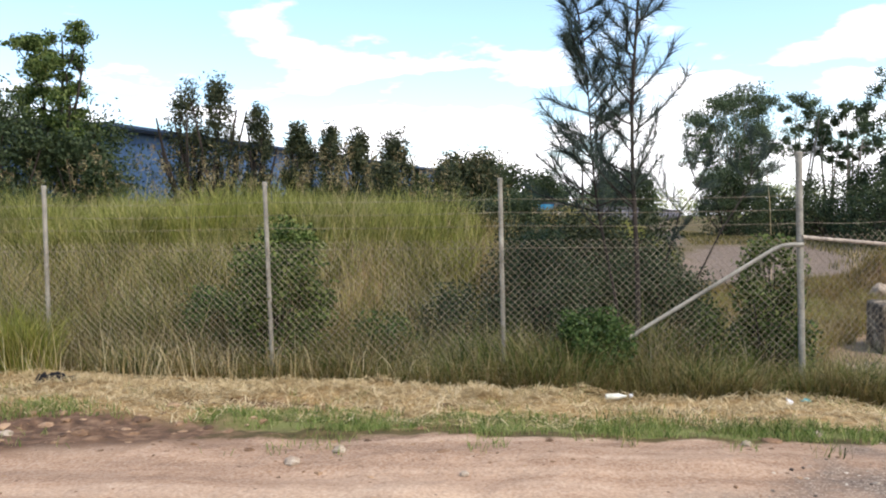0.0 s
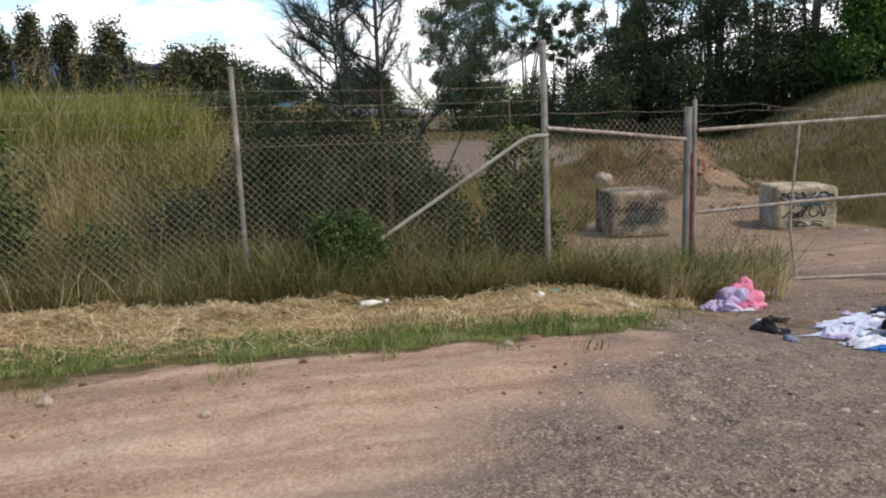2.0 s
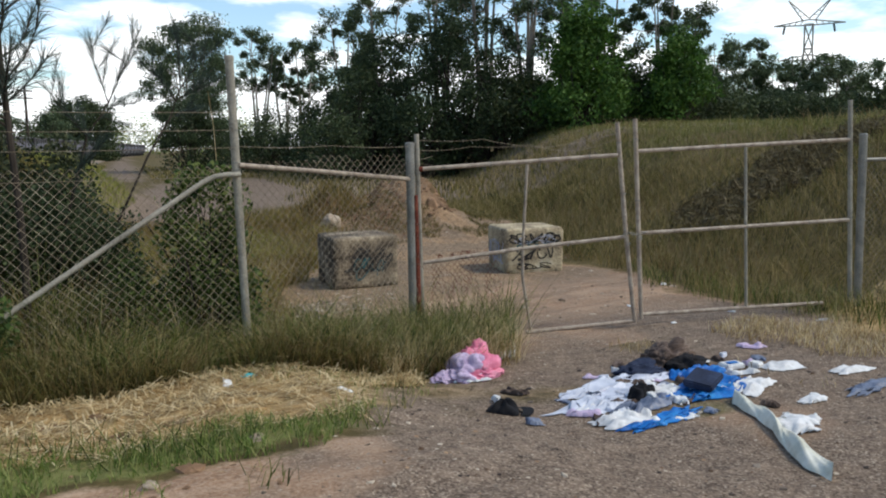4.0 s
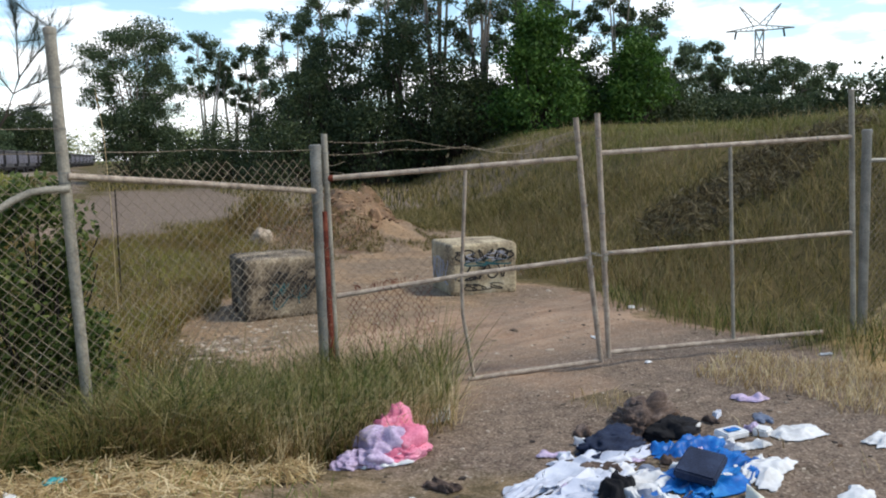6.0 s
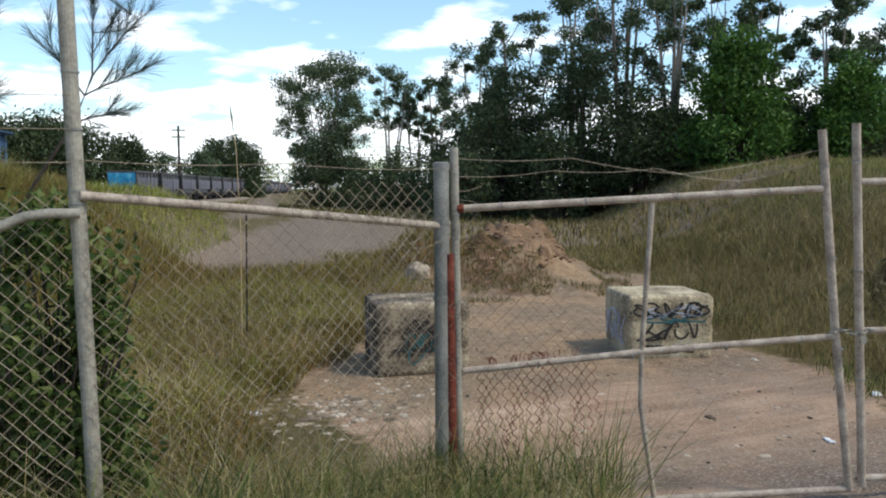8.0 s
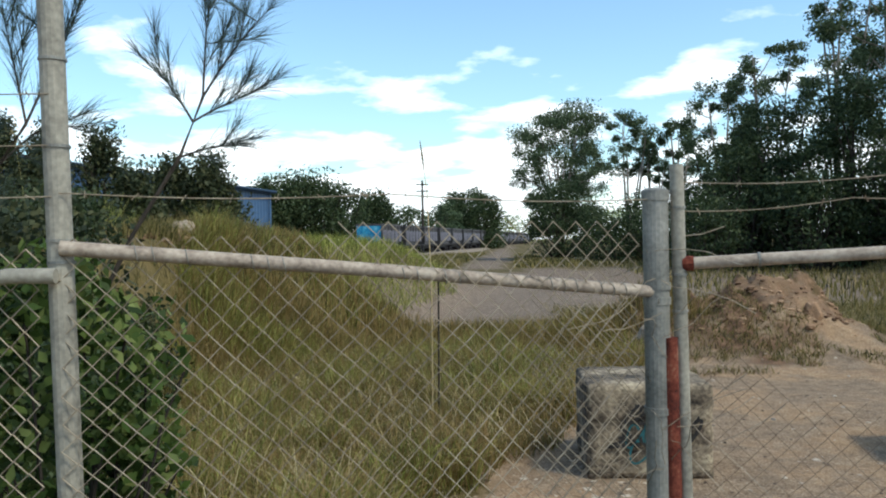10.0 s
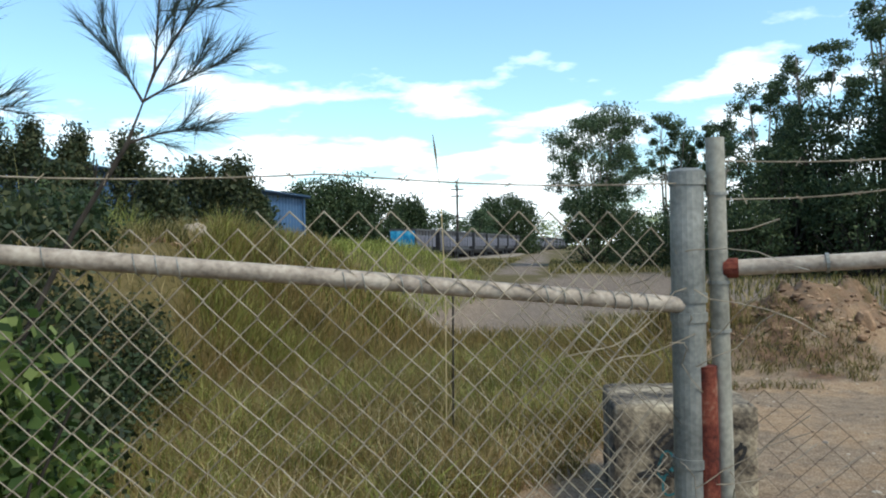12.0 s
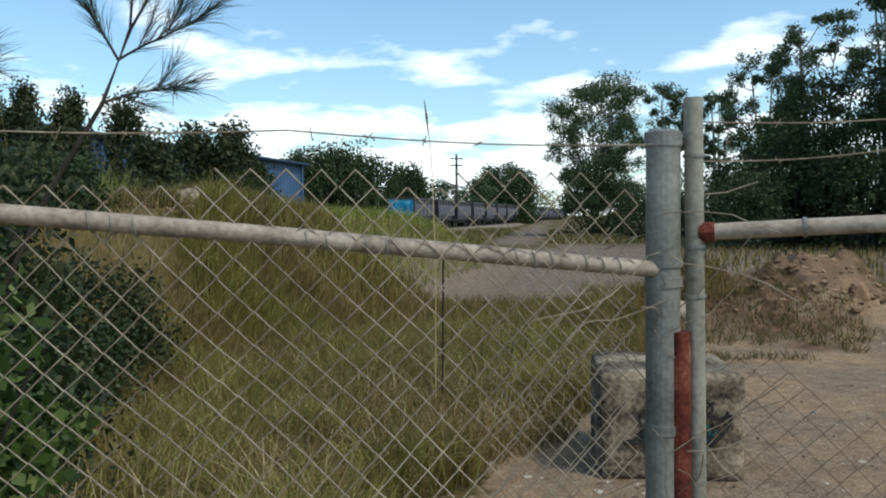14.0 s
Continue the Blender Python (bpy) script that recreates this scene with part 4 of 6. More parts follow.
p, h = tall(47.8, 43, 0.135)
bushy_tree("green_tree", "bright green leafy tree on the hill", p, h, 4.2, 102, M_GREEN, 0.26, 9000, point=0.45, lobes=44)
bushy_tree("hill_shrub", "low dark shrub at the back of the hill", az(62.5, 45), 2.2, 7.0, 103, M_GUMD, 0.3, 4000)
bushy_tree("hill_shrub", "low dark shrub at the back of the hill", az(67, 45), 2.6, 7.5, 104, M_GUMD, 0.3, 4000)
bushy_tree("round_tree", "dark round-headed tree beside the train", az(6.3, 150), 10.6, 12.5, 105, M_GUMD, 0.5, 22000, lobes=80, puff=0.08)
bushy_tree("distant_tree", "grey-green distant tree beyond the train", az(4.3, 140), 7.6, 9, 106, M_GUM, 0.5, 4000)
bushy_tree("distant_tree", "grey-green distant tree beyond the train", az(2.2, 140), 7.0, 9, 107, M_GUM, 0.5, 4000)
bushy_tree("distant_tree", "pale distant tree beyond the train", az(9.8, 260), 8.5, 26, 108, M_LAWN, 0.8, 3000)
bushy_tree("distant_tree", "pale distant tree beyond the train", az(16, 200), 7.0, 30, 109, M_LAWN, 0.8, 3000)

for i, (a, d, h, w) in enumerate(((-10.4, 66, 5.9, 3.2), (-7.4, 80, 7.4, 4.4), (-6.0, 82, 8.2, 5.5), (-4.2, 84, 8.4, 6), (-2.2, 86, 7.4, 5.5), (0.0, 92, 6.8, 5))):
    bushy_tree("wattle_tree", "dark dense wattle behind the end of the train", az(a, d), h, w * 1.25, 160 + i, M_GUMD, 0.40, 7500, group="wattles by the train", point=0.3, lobes=60, stretch=1.3)

# shrubs along the shed: x, y, top, width
for i, (x, y, top, w) in enumerate(((-16.6, 24, 7.9, 2.3), (-15.2, 24, 7.8, 2.3), (-13.4, 23.5, 6.9, 1.9), (-11.3, 22, 5.9, 1.8), (-9.9, 21.5, 5.5, 1.7), (-9.0, 22.5, 5.5, 1.9), (-7.8, 23.5, 5.3, 2.6), (-5.3, 22, 4.55, 2.6), (-4.2, 22, 4.6, 2.4), (-7.0, 16.5, 3.9, 2.0), (-5.2, 18.0, 4.0, 1.8))):
    z = float(land(x, y)) - 0.1
    bushy_tree("shrub", "dark olive upright shrub in front of the blue shed", (x, y, z), top - z - (0.1 if i < 7 else 0.5), w * (1.12 if i < 2 else 0.95), 120 + i, M_SHRUB, 0.15, 7500, group="shrubs by the shed", point=0.62, lobes=60, stretch=1.6, puff=0.085)
gum_tree("gum_tree", "light green young gum above dark scrub", (-16.2, 14.0, 1.6), 6.2, 2.8, 140, leaf=M_BUSH, dense=1.2, crown_from=0.3, stems=4, leaf_len=0.13, bark=M_BARKD, clumps=60)
for i, (x, y, h, w) in enumerate(((-16.4, 11.5, 3.4, 3.6), (-14.8, 12.5, 2.6, 2.4), (-18, 12, 4.4, 4), (-16.0, 15, 3.6, 4.0))):
    bushy_tree("scrub", "dark scrub on the grassy bank", (x, y, float(land(x, y)) - 0.1), h, w, 150 + i, M_GUMD, 0.14, 9000, group="scrub on the bank", lobes=40)


def she_oak(name, label, at, top, stems, seed, n_branch=48, needle=0.25, per=125, reach=0.0):
    """She-oak: thin dark stems, upswept twigs and long fine needles."""
    r = np.random.default_rng(seed)
    ob = thing(name, label, "tree", at, 0)
    wood, P, D = Soup(), [], []
    for (x0, y0, x1, y1, h, rad, b0) in stems:
        k = np.linspace(0, 1, 12)
        pts = np.stack([x0 + (x1 - x0) * k + 0.04 * np.sin(k * 9 + seed), y0 + (y1 - y0) * k, -0.3 + (h + 0.3) * k], 1)
        wood.tube(pts, rad * (1.05 - 0.85 * k), 7)
        for b in range(n_branch):
            t = b0 + (1 - b0) * (b + r.uniform(0, 1)) / n_branch
            p = np.array([np.interp(t, k, pts[:, i]) for i in range(3)])
            a = r.uniform(0, 2 * np.pi)
            ln = (reach or 0.35 + 0.9 * (1 - t)) * r.uniform(0.6, 1.25)
            q, rr = limb(r, p, (math.cos(a), math.sin(a), r.uniform(0.15, 0.8)), ln, 0.011, 6, 0.08, 0.12)
            wood.tube(q, rr, 4, cap=False)
            seg = np.diff(q, axis=0)
            for _ in range(per):
                i = r.integers(1, 6)
                u = r.uniform()
                P.append(q[i] + seg[i] * u)
                d = seg[i] / np.linalg.norm(seg[i]) * 0.8 + r.normal(size=3) * 0.5 + np.array([0, 0, 0.2])
                D.append(d / np.linalg.norm(d))
    wood.make("trunk", M_BARKD, ob)
    P, D = np.array(P), np.array(D)
    n = len(P)
    L = (needle * r.uniform(0.5, 1.2, n))[:, None]
    side = np.cross(D, r.normal(size=(n, 3)))
    side *= 0.0030 / np.linalg.norm(side, axis=1, keepdims=True)
    mid = P + D * L * 0.5
    tip = P + D * L + np.array([0, 0, -0.09]) * L * r.uniform(0, 2.0, n)[:, None]
    v = np.stack([P - side, P + side, mid + side, mid - side, tip], 1).reshape(-1, 3)
    b = np.arange(n)[:, None] * 5
    f = np.concatenate([b + np.array([0, 1, 2]), b + np.array([0, 2, 3]), b + np.array([3, 2, 4])])
    mesh_np("needles", v, f, M_NEEDLE, ob)
    return ob


she_oak("she_oak", "tall thin she-oak sapling with fine dark needles", (-1.6, 0.6, 0.15), 5.6, [(0.0, 0.0, 0.06, 0.05, 5.6, 0.034, 0.36), (-0.05, 0.25, -0.6, 0.35, 4.25, 0.022, 0.42)], 201)
def needle_twigs(label, stem, twigs, seed, needle=0.19, per=120):
    """A young she-oak: one bent stem, twigs that fork again, and sparse fine needles sweeping outwards."""
    r = np.random.default_rng(seed)
    ob = thing("she_oak", label, "tree", stem[0])
    o = np.array(stem[0])
    wood, P, D = Soup(), [], []
    st = np.array(stem) - o
    wood.tube(st, np.linspace(0.015, 0.008, len(st)), 7)
    k = np.linspace(0, 1, 10)
    runs = []
    for tw in twigs:
        q = np.array(tw) - o
        pts = np.stack([np.interp(k, np.linspace(0, 1, len(q)), q[:, c]) for c in range(3)], 1)
        pts[:, 2] += 0.03 * np.sin(k * np.pi)
        runs.append((pts, 0.0065))
        ln = np.linalg.norm(pts[-1] - pts[0])
        for j in (2, 4, 5, 7):
            d = (pts[-1] - pts[0]) / ln + r.normal(size=3) * 0.55 + np.array([0, 0, 0.15])
            d /= np.linalg.norm(d)
            sub = pts[j] + d * (k * ln * r.uniform(0.3, 0.55))[:, None]
            sub[:, 2] += 0.05 * k ** 2 * ln
            runs.append((sub, 0.003))
    for pts, rad in runs:
        wood.tube(pts, np.linspace(rad, 0.0015, 10), 5, cap=False)
        dr = pts[-1] - pts[0]
        ln = np.linalg.norm(dr)
        dr = dr / ln
        for c in r.uniform(0.1, 1.0, int(per * ln / 0.4)):
            P.append([np.interp(c, k, pts[:, a]) for a in range(3)])
            side = r.normal(size=3)
            side -= dr * (side @ dr)
            side /= np.linalg.norm(side)
            d = dr + side * r.uniform(0.1, 0.85) + np.array([0, 0, 0.2])
            D.append(d / np.linalg.norm(d))
    wood.make("trunk", M_BARKD, ob)
    P, D = np.array(P), np.array(D)
    n = len(P)
    L = (needle * r.uniform(0.45, 1.2, n))[:, None]
    side = np.cross(D, r.normal(size=(n, 3)))
    side *= 0.0011 / np.linalg.norm(side, axis=1, keepdims=True)
    mid = P + D * L * 0.5
    tip = P + D * L + np.array([0, 0, -0.10]) * L * r.uniform(0, 2, n)[:, None]
    v = np.stack([P - side, P + side, mid + side, mid - side, tip], 1).reshape(-1, 3)
    b = np.arange(n)[:, None] * 5
    mesh_np("needles", v, np.concatenate([b + np.array([0, 1, 2]), b + np.array([0, 2, 3]), b + np.array([3, 2, 4])]), M_NEEDLE, ob)
    return ob


needle_twigs("leaning she-oak sapling with splayed needle twigs", [(-1.20, 1.8, 0.10), (-0.77, 1.8, 0.95), (-0.35, 1.8, 1.80), (-0.12, 1.8, 2.17), (0.00, 1.8, 2.47)],
             [[(0.00, 1.8, 2.47), (0.17, 1.75, 2.67), (0.38, 1.7, 2.91)], [(0.00, 1.8, 2.47), (0.01, 1.85, 2.75), (0.03, 1.9, 3.03)], [(-0.05, 1.8, 2.35), (0.13, 1.8, 2.41), (0.29, 1.8, 2.51)], [(-0.05, 1.8, 2.35), (-0.17, 1.85, 2.50), (-0.27, 1.9, 2.71)], [(-0.13, 1.8, 2.17), (0.05, 1.9, 2.21), (0.19, 2.0, 2.25)]], 203)
needle_twigs("she-oak sapling with splayed needle twigs", [(-1.35, 1.5, 0.1), (-1.15, 1.5, 1.2), (-0.92, 1.5, 2.0), (-0.72, 1.5, 2.3)],
             [[(-0.72, 1.5, 2.3), (-0.56, 1.5, 2.6), (-0.42, 1.5, 2.95)], [(-0.72, 1.5, 2.3), (-0.8, 1.55, 2.6), (-0.86, 1.6, 2.85)], [(-0.86, 1.5, 2.1), (-0.68, 1.55, 2.25), (-0.46, 1.6, 2.3)], [(-0.92, 1.5, 2.0), (-1.1, 1.5, 2.2), (-1.25, 1.5, 2.45)], [(-1.1, 1.5, 1.4), (-1.0, 1.4, 1.7), (-0.8, 1.3, 1.95)]], 204)


def leafy_bush(name, label, at, h, w, seed, material, leaf_len=0.05, n=5000, lobes=26):
    r = np.random.default_rng(seed)
    ob = thing(name, label, "bush", at, 0)
    wood, C = Soup(), []
    for k in range(lobes):
        a, z = r.uniform(0, 2 * np.pi), r.uniform(0.1, 0.95)
        q = w / 2 * (1 - 0.45 * z ** 2) * math.sqrt(r.uniform(0.1, 1))
        c = np.array([math.cos(a) * q, math.sin(a) * q, z * h])
        C.append(c)
        pts, rad = limb(r, (c[0] * 0.15, c[1] * 0.15, -0.1), c + np.array([0, 0, 0.2]), np.linalg.norm(c), 0.009, 6, 0.08, 0.02)
        wood.tube(pts, rad, 4, cap=False)
    wood.make("stem", M_BARKD, ob)
    m = n // lobes
    c = np.repeat(np.array(C), m, 0) + np.clip(r.normal(size=(lobes * m, 3)), -1.8, 1.8) * w * 0.085 * np.array([1, 1, 1.2])
    c[:, 2] = np.abs(c[:, 2])
    v, f = leaves(c, leaf_len, leaf_len * 0.6, seed, -0.2)
    mesh_np("foliage", v, f, material, ob)
    return ob


leafy_bush("bush", "grey-green leafy bush growing through the fence at the corner post", (-0.16, 0.45, 0.1), 1.60, 0.80, 301, M_BUSH, 0.055, 6400, 64)
leafy_bush("bush", "dark green leafy bush behind the fence post", (-5.65, 0.7, 0.15), 1.75, 1.2, 302, M_BUSH, 0.06, 12000, 44)
leafy_bush("bush", "low feathery green bush at the fence foot", (-2.05, -0.12, 0.1), 0.85, 0.85, 303, M_FERN, 0.045, 9000, 34)
leafy_bush("bush", "dark tangled bush under the she-oak", (-2.5, 1.6, 0.1), 1.6, 1.6, 304, M_GUMD, 0.05, 12000, 44)
leafy_bush("bush", "dark tangled bush under the she-oak", (-1.2, 1.9, 0.1), 1.45, 1.5, 305, M_GUMD, 0.05, 12000, 44)
leafy_bush("bush", "dark tangled bush behind the fence", (-2.4, 3.6, 0.1), 1.75, 2.0, 306, M_SHRUB, 0.06, 12000, 44)
leafy_bush("bush", "dark scrubby bush beside the leaning sapling", (-1.35, 2.7, 0.1), 1.95, 1.5, 309, M_SHRUB, 0.06, 11000, 60)
leafy_bush("bush", "green bush by the dirt bank", (-1.5, 3.4, 0.1), 1.35, 1.1, 307, M_BUSH, 0.06, 9000, 40)
leafy_bush("bush", "dark bush on the bank's end", (-3.6, 6.8, 0.9), 1.15, 1.7, 308, M_SHRUB, 0.07, 10000, 40)
for i, (x, y, h, w) in enumerate(((-4.4, 0.9, 0.6, 1.0), (-3.6, 1.6, 0.9, 1.2), (-0.8, 0.6, 0.8, 0.8), (-6.6, 1.3, 0.7, 1.1), (-1.7, 5.2, 0.9, 1.3), (-0.7, 2.2, 0.7, 0.7))):
    leafy_bush("weed", "leafy weed among the bank's grass", (x, y, float(land(x, y))), h, w, 320 + i, (M_FERN, M_GUMD, M_BUSH)[i % 3], 0.05, 3000, 18)["group"] = "weeds on the bank"
for i, (x, y, h, w) in enumerate(((-2.9, 7.4, 0.6, 1.2), (-2.0, 6.4, 1.2, 1.4), (-3.6, 9.0, 0.6, 1.3), (-2.0, 4.6, 1.35, 1.4), (-2.5, 5.4, 0.9, 1.2), (-4.4, 8.0, 0.7, 1.4))):
    leafy_bush("scrub", "dark scrub on the end of the bank", (x, y, float(land(x, y)) - 0.05), h, w, 350 + i, M_SHRUB if i % 2 else M_GUMD, 0.06, 6000, 40)["group"] = "scrub on the bank"


# ---- shed ----
def shed():
    ob = thing("warehouse", "long blue steel-clad shed behind the shrubs", "building", (-21.3, 26.0, 0.0), -15.5)
    # local y runs along the long wall, local x to the left of it
    s = Soup()
    n = 76
    L, H = 46.0, 6.35
    for i in range(n * 2):
        y0, y1 = i * L / n / 2, (i + 1) * L / n / 2
        x0, x1 = (0.0, 0.04) if i % 2 else (0.04, 0.0)
        s.add([(-x0, y0, -0.3), (-x1, y1, -0.3), (-x1, y1, H), (-x0, y0, H)], [(0, 1, 2, 3)])
    s.make("wall", M_BLUEWALL, ob)
    e = Soup()
    for i in range(80):
        x0, x1 = -i * 0.3, -(i + 1) * 0.3
        y0, y1 = (0.0, 0.04) if i % 2 else (0.04, 0.0)
        e.add([(x0, y0, -0.3), (x1, y1, -0.3), (x1, y1, H + 0.1), (x0, y0, H + 0.1)], [(0, 1, 2, 3)])
    e.make("wall", M_BLUEWALL, ob)
    r = Soup()
    r.add([(0.35, -0.3, H), (0.35, L, H), (-12, L, H + 1.3), (-12, -0.3, H + 1.3)], [(0, 1, 2, 3)])
    r.add([(-12, -0.3, H + 1.3), (-12, L, H + 1.3), (-24.3, L, H), (-24.3, -0.3, H)], [(0, 1, 2, 3)])
    r.make("roof", M_ROOF, ob)
    Soup().tube([(0.38, -0.3, H - 0.1), (0.38, L, H - 0.1)], 0.16, 6).make("gutter", M_ROOF, ob)
    for k in range(0, 46, 9):
        Soup().tube([(0.12, k + 0.2, 0), (0.12, k + 0.2, H - 0.1)], 0.07, 6).make("downpipe", M_BLUEWALL, ob)


shed()


# ---- train ----
def box(bm, x0, x1, y0, y1, z0, z1, bev=0.0):
    r = bmesh.ops.create_cube(bm, size=1.0, matrix=pose((x0 + x1) / 2, (y0 + y1) / 2, (z0 + z1) / 2) @ Matrix.Diagonal((x1 - x0, y1 - y0, z1 - z0, 1)))
    return r["verts"]


def hopper_wagon():
    ob = thing("hopper_wagon", "grey steel hopper wagon covered in faded graffiti", "train wagon", group="wagons of the train")
    bm = bmesh.new()
    vs = box(bm, -1.2, 1.2, 0.8, 8.5, 0.95, 3.0)
    for v in vs:
        if v.co.z < 1.5:
            v.co.y += 0.9 if v.co.y < 4 else -0.9
            v.co.x *= 0.9
    part("hopper", bm, M_WAGON, ob)
    bm = bmesh.new()
    for y in np.arange(0.9, 8.5, 1.25):
        for x in (-1.24, 1.24):
            box(bm, x - 0.04, x + 0.04, y - 0.05, y + 0.05, 1.3, 3.0)
    box(bm, -1.28, 1.28, 0.74, 0.84, 2.88, 3.05)
    box(bm, -1.28, 1.28, 8.46, 8.56, 2.88, 3.05)
    box(bm, 1.18, 1.3, 0.8, 8.5, 2.9, 3.05)
    box(bm, -1.3, -1.18, 0.8, 8.5, 2.9, 3.05)
    part("ribs", bm, M_WAGON, ob)
    bm = bmesh.new()
    box(bm, -1.1, 1.1, 0.1, 9.3, 0.75, 0.95)
    box(bm, -0.8, 0.8, 2.5, 6.9, 0.45, 0.78)
    part("underframe", bm, M_UNDER, ob)
    for y in (1.1, 2.3, 7.1, 8.3):
        Soup().tube([(-0.78, y, 0.42), (-0.7, y, 0.42), (0.7, y, 0.42), (0.78, y, 0.42)], [0.42, 0.42, 0.42, 0.42], 14).make("wheelset", M_UNDER, ob)
    for x in (1.3, -1.3):
        s = Soup()
        for k in range(5):
            y0 = 1.2 + k * 1.5
            s.add([(x, y0, 1.35), (x, y0 + 1.1, 1.3), (x, y0 + 1.25, 2.5), (x, y0 - 0.1, 2.4)], [(0, 1, 2, 3)])
        s.make("graffiti", M_TAGS, ob)
    return ob


TRAIN_AZ = 15.0
tdir = np.array([math.sin(radians(TRAIN_AZ)), math.cos(radians(TRAIN_AZ))])
head = np.array([-0.7, 73.0])
wagon = hopper_wagon()
wagon.matrix_basis = pose(head[0], head[1], 0.35, 0, 0, -TRAIN_AZ)
for k in range(1, 19):
    q = head + tdir * 9.5 * k
    copy_thing(wagon, pose(q[0], q[1], 0.35, 0, 0, -TRAIN_AZ))
mural = Soup().add([(-1.15, 0.78, 1.3), (1.15, 0.78, 1.3), (1.18, 0.78, 2.85), (-1.18, 0.78, 2.85)], [(0, 1, 2, 3)]).make("end_graffiti", M_BLUEG, None)
tagged(mural, "blue sprayed end panel of the last wagon", "graffiti")
mural.matrix_basis = pose(head[0], head[1], 0.35, 0, 0, -TRAIN_AZ)
mural.location = (head[0] + tdir[0] * -0.02, head[1] + tdir[1] * -0.02, 0.35)
rail = Soup()
for x in (-0.75, 0.75):
    rail.tube([(head[0] + tdir[1] * x - tdir[0] * 60, head[1] - tdir[0] * x - tdir[1] * 60, 0.30), (head[0] + tdir[1] * x + tdir[0] * 260, head[1] - tdir[0] * x + tdir[1] * 260, 0.30)], 0.06, 6)
tagged(rail.make("rail_track", M_UNDER), "pair of dark rails under the train", "rails", kind="structure")
emb = Soup()
c0, c1 = head - tdir * 60, head + tdir * 260
nrm = np.array([tdir[1], -tdir[0]])
emb.add([(*(c0 + nrm * a), z) for a, z in ((-4, -0.3), (-1.6, 0.27), (1.6, 0.27), (4, -0.3))] + [(*(c1 + nrm * a), z) for a, z in ((-4, -0.3), (-1.6, 0.27), (1.6, 0.27), (4, -0.3))], [(0, 1, 5, 4), (1, 2, 6, 5), (2, 3, 7, 6)])
tagged(emb.make("ballast", M_GRAVEL), "grey ballast bank under the rails", "ballast", kind="structure")


# ---- pylon and pole ----
def pylon():
    x, y, _ = az(55.3, 300)
    ob = thing("power_pylon", "grey lattice power pylon on the skyline", "pylon", (x, y, 2.6), -55.3)
    H = 40.0
    s = Soup()
    lv = [(-4, 4.4), (12, 2.8), (24, 1.7), (30, 1.3), (38, 1.3)]
    for (z0, w0), (z1, w1) in zip(lv[:-1], lv[1:]):
        cs0 = [(-w0, -w0), (w0, -w0), (w0, w0), (-w0, w0)]
        cs1 = [(-w1, -w1), (w1, -w1), (w1, w1), (-w1, w1)]
        for i in range(4):
            j = (i + 1) % 4
            s.tube([(*cs0[i], z0), (*cs1[i], z1)], 0.26, 4)
            s.tube([(*cs0[i], z0), (*cs1[j], z1)], 0.15, 4)
            s.tube([(*cs0[j], z0), (*cs1[i], z1)], 0.15, 4)
            s.tube([(*cs1[i], z1), (*cs1[j], z1)], 0.15, 4)
    s.make("tower", M_GALV_DARK, ob)
    for z, w in ((38, 11.0), (26.5, 8.5)):
        a = Soup()
        for sg in (-1, 1):
            a.tube([(0, 0, z + 1.6), (sg * w, 0, z)], 0.2, 4).tube([(0, 0, z - 0.3), (sg * w, 0, z)], 0.2, 4)
            for k in range(1, 6):
                a.tube([(sg * w * k / 6, 0, z + 1.6 - 1.6 * k / 6), (sg * w * (k + 0.5) / 6, 0, z - 0.3 + 0.3 * (k + 0.5) / 6)], 0.11, 4)
        a.make("cross_arm", M_GALV_DARK, ob)
        for sg in (-1, 1):
            Soup().tube([(sg * w * 0.68, 0, z - 0.2), (sg * w * 0.72, 0, z - 2.8)], 0.34, 5).make("insulator", M_UNDER, ob)
    for sg in (-1, 1):
        peak = Soup().tube([(0, 0, 40), (sg * 6.6, 0, 46.2)], 0.2, 4).tube([(sg * 2.0, 0, 39.4), (sg * 6.6, 0, 46.2)], 0.2, 4)
        for k in range(1, 5):
            peak.tube([(sg * 1.32 * k, 0, 40 + 1.24 * k), (sg * (2.0 + 0.92 * k), 0, 39.4 + 1.36 * k)], 0.1, 4)
        peak.make("earth_peak", M_GALV_DARK, ob)


pylon()
px, py, _ = az(3.2, 115)
pole = thing("utility_pole", "thin timber power pole beyond the train", "power pole", (px, py, 0))
Soup().tube([(0, 0, -0.5), (0, 0, 10.2)], [0.2, 0.14], 8).make("pole", M_BARKD, pole)
for z in (9.6, 8.7):
    Soup().tube([(-0.9, 0, z), (0.9, 0, z)], 0.09, 5).make("cross_arm", M_BARKD, pole)


# ---- grass ----
def scatter(n, x0, x1, y0, y1, keep, seed):
    r = np.random.default_rng(seed)
    x, y = r.uniform(x0, x1, n), r.uniform(y0, y1, n)
    m = keep(x, y, r.uniform(size=n))
    x, y = x[m], y[m]
    return np.stack([x, y, land(x, y) - 0.01], 1)


def along_verge(n, x0, x1, v0, v1, keep, seed):
    """Like scatter, but across the verge's own swinging line."""
    r = np.random.default_rng(seed)
    x, v = r.uniform(x0, x1, n), r.uniform(v0, v1, n)
    m = keep(x, v, r.uniform(size=n))
    x, y = x[m], v[m] + verge(x[m])
    return np.stack([x, y, land(x, y) - 0.01], 1)


def meadow(name, label, pts, h, w, material, seed, lean=0.35, bend=0.3):
    v, f = blades(pts, h, w, lean, bend, seed)
    ob = mesh_np(name, v, f, material)
    return tagged(ob, label, "grass", kind="stuff")


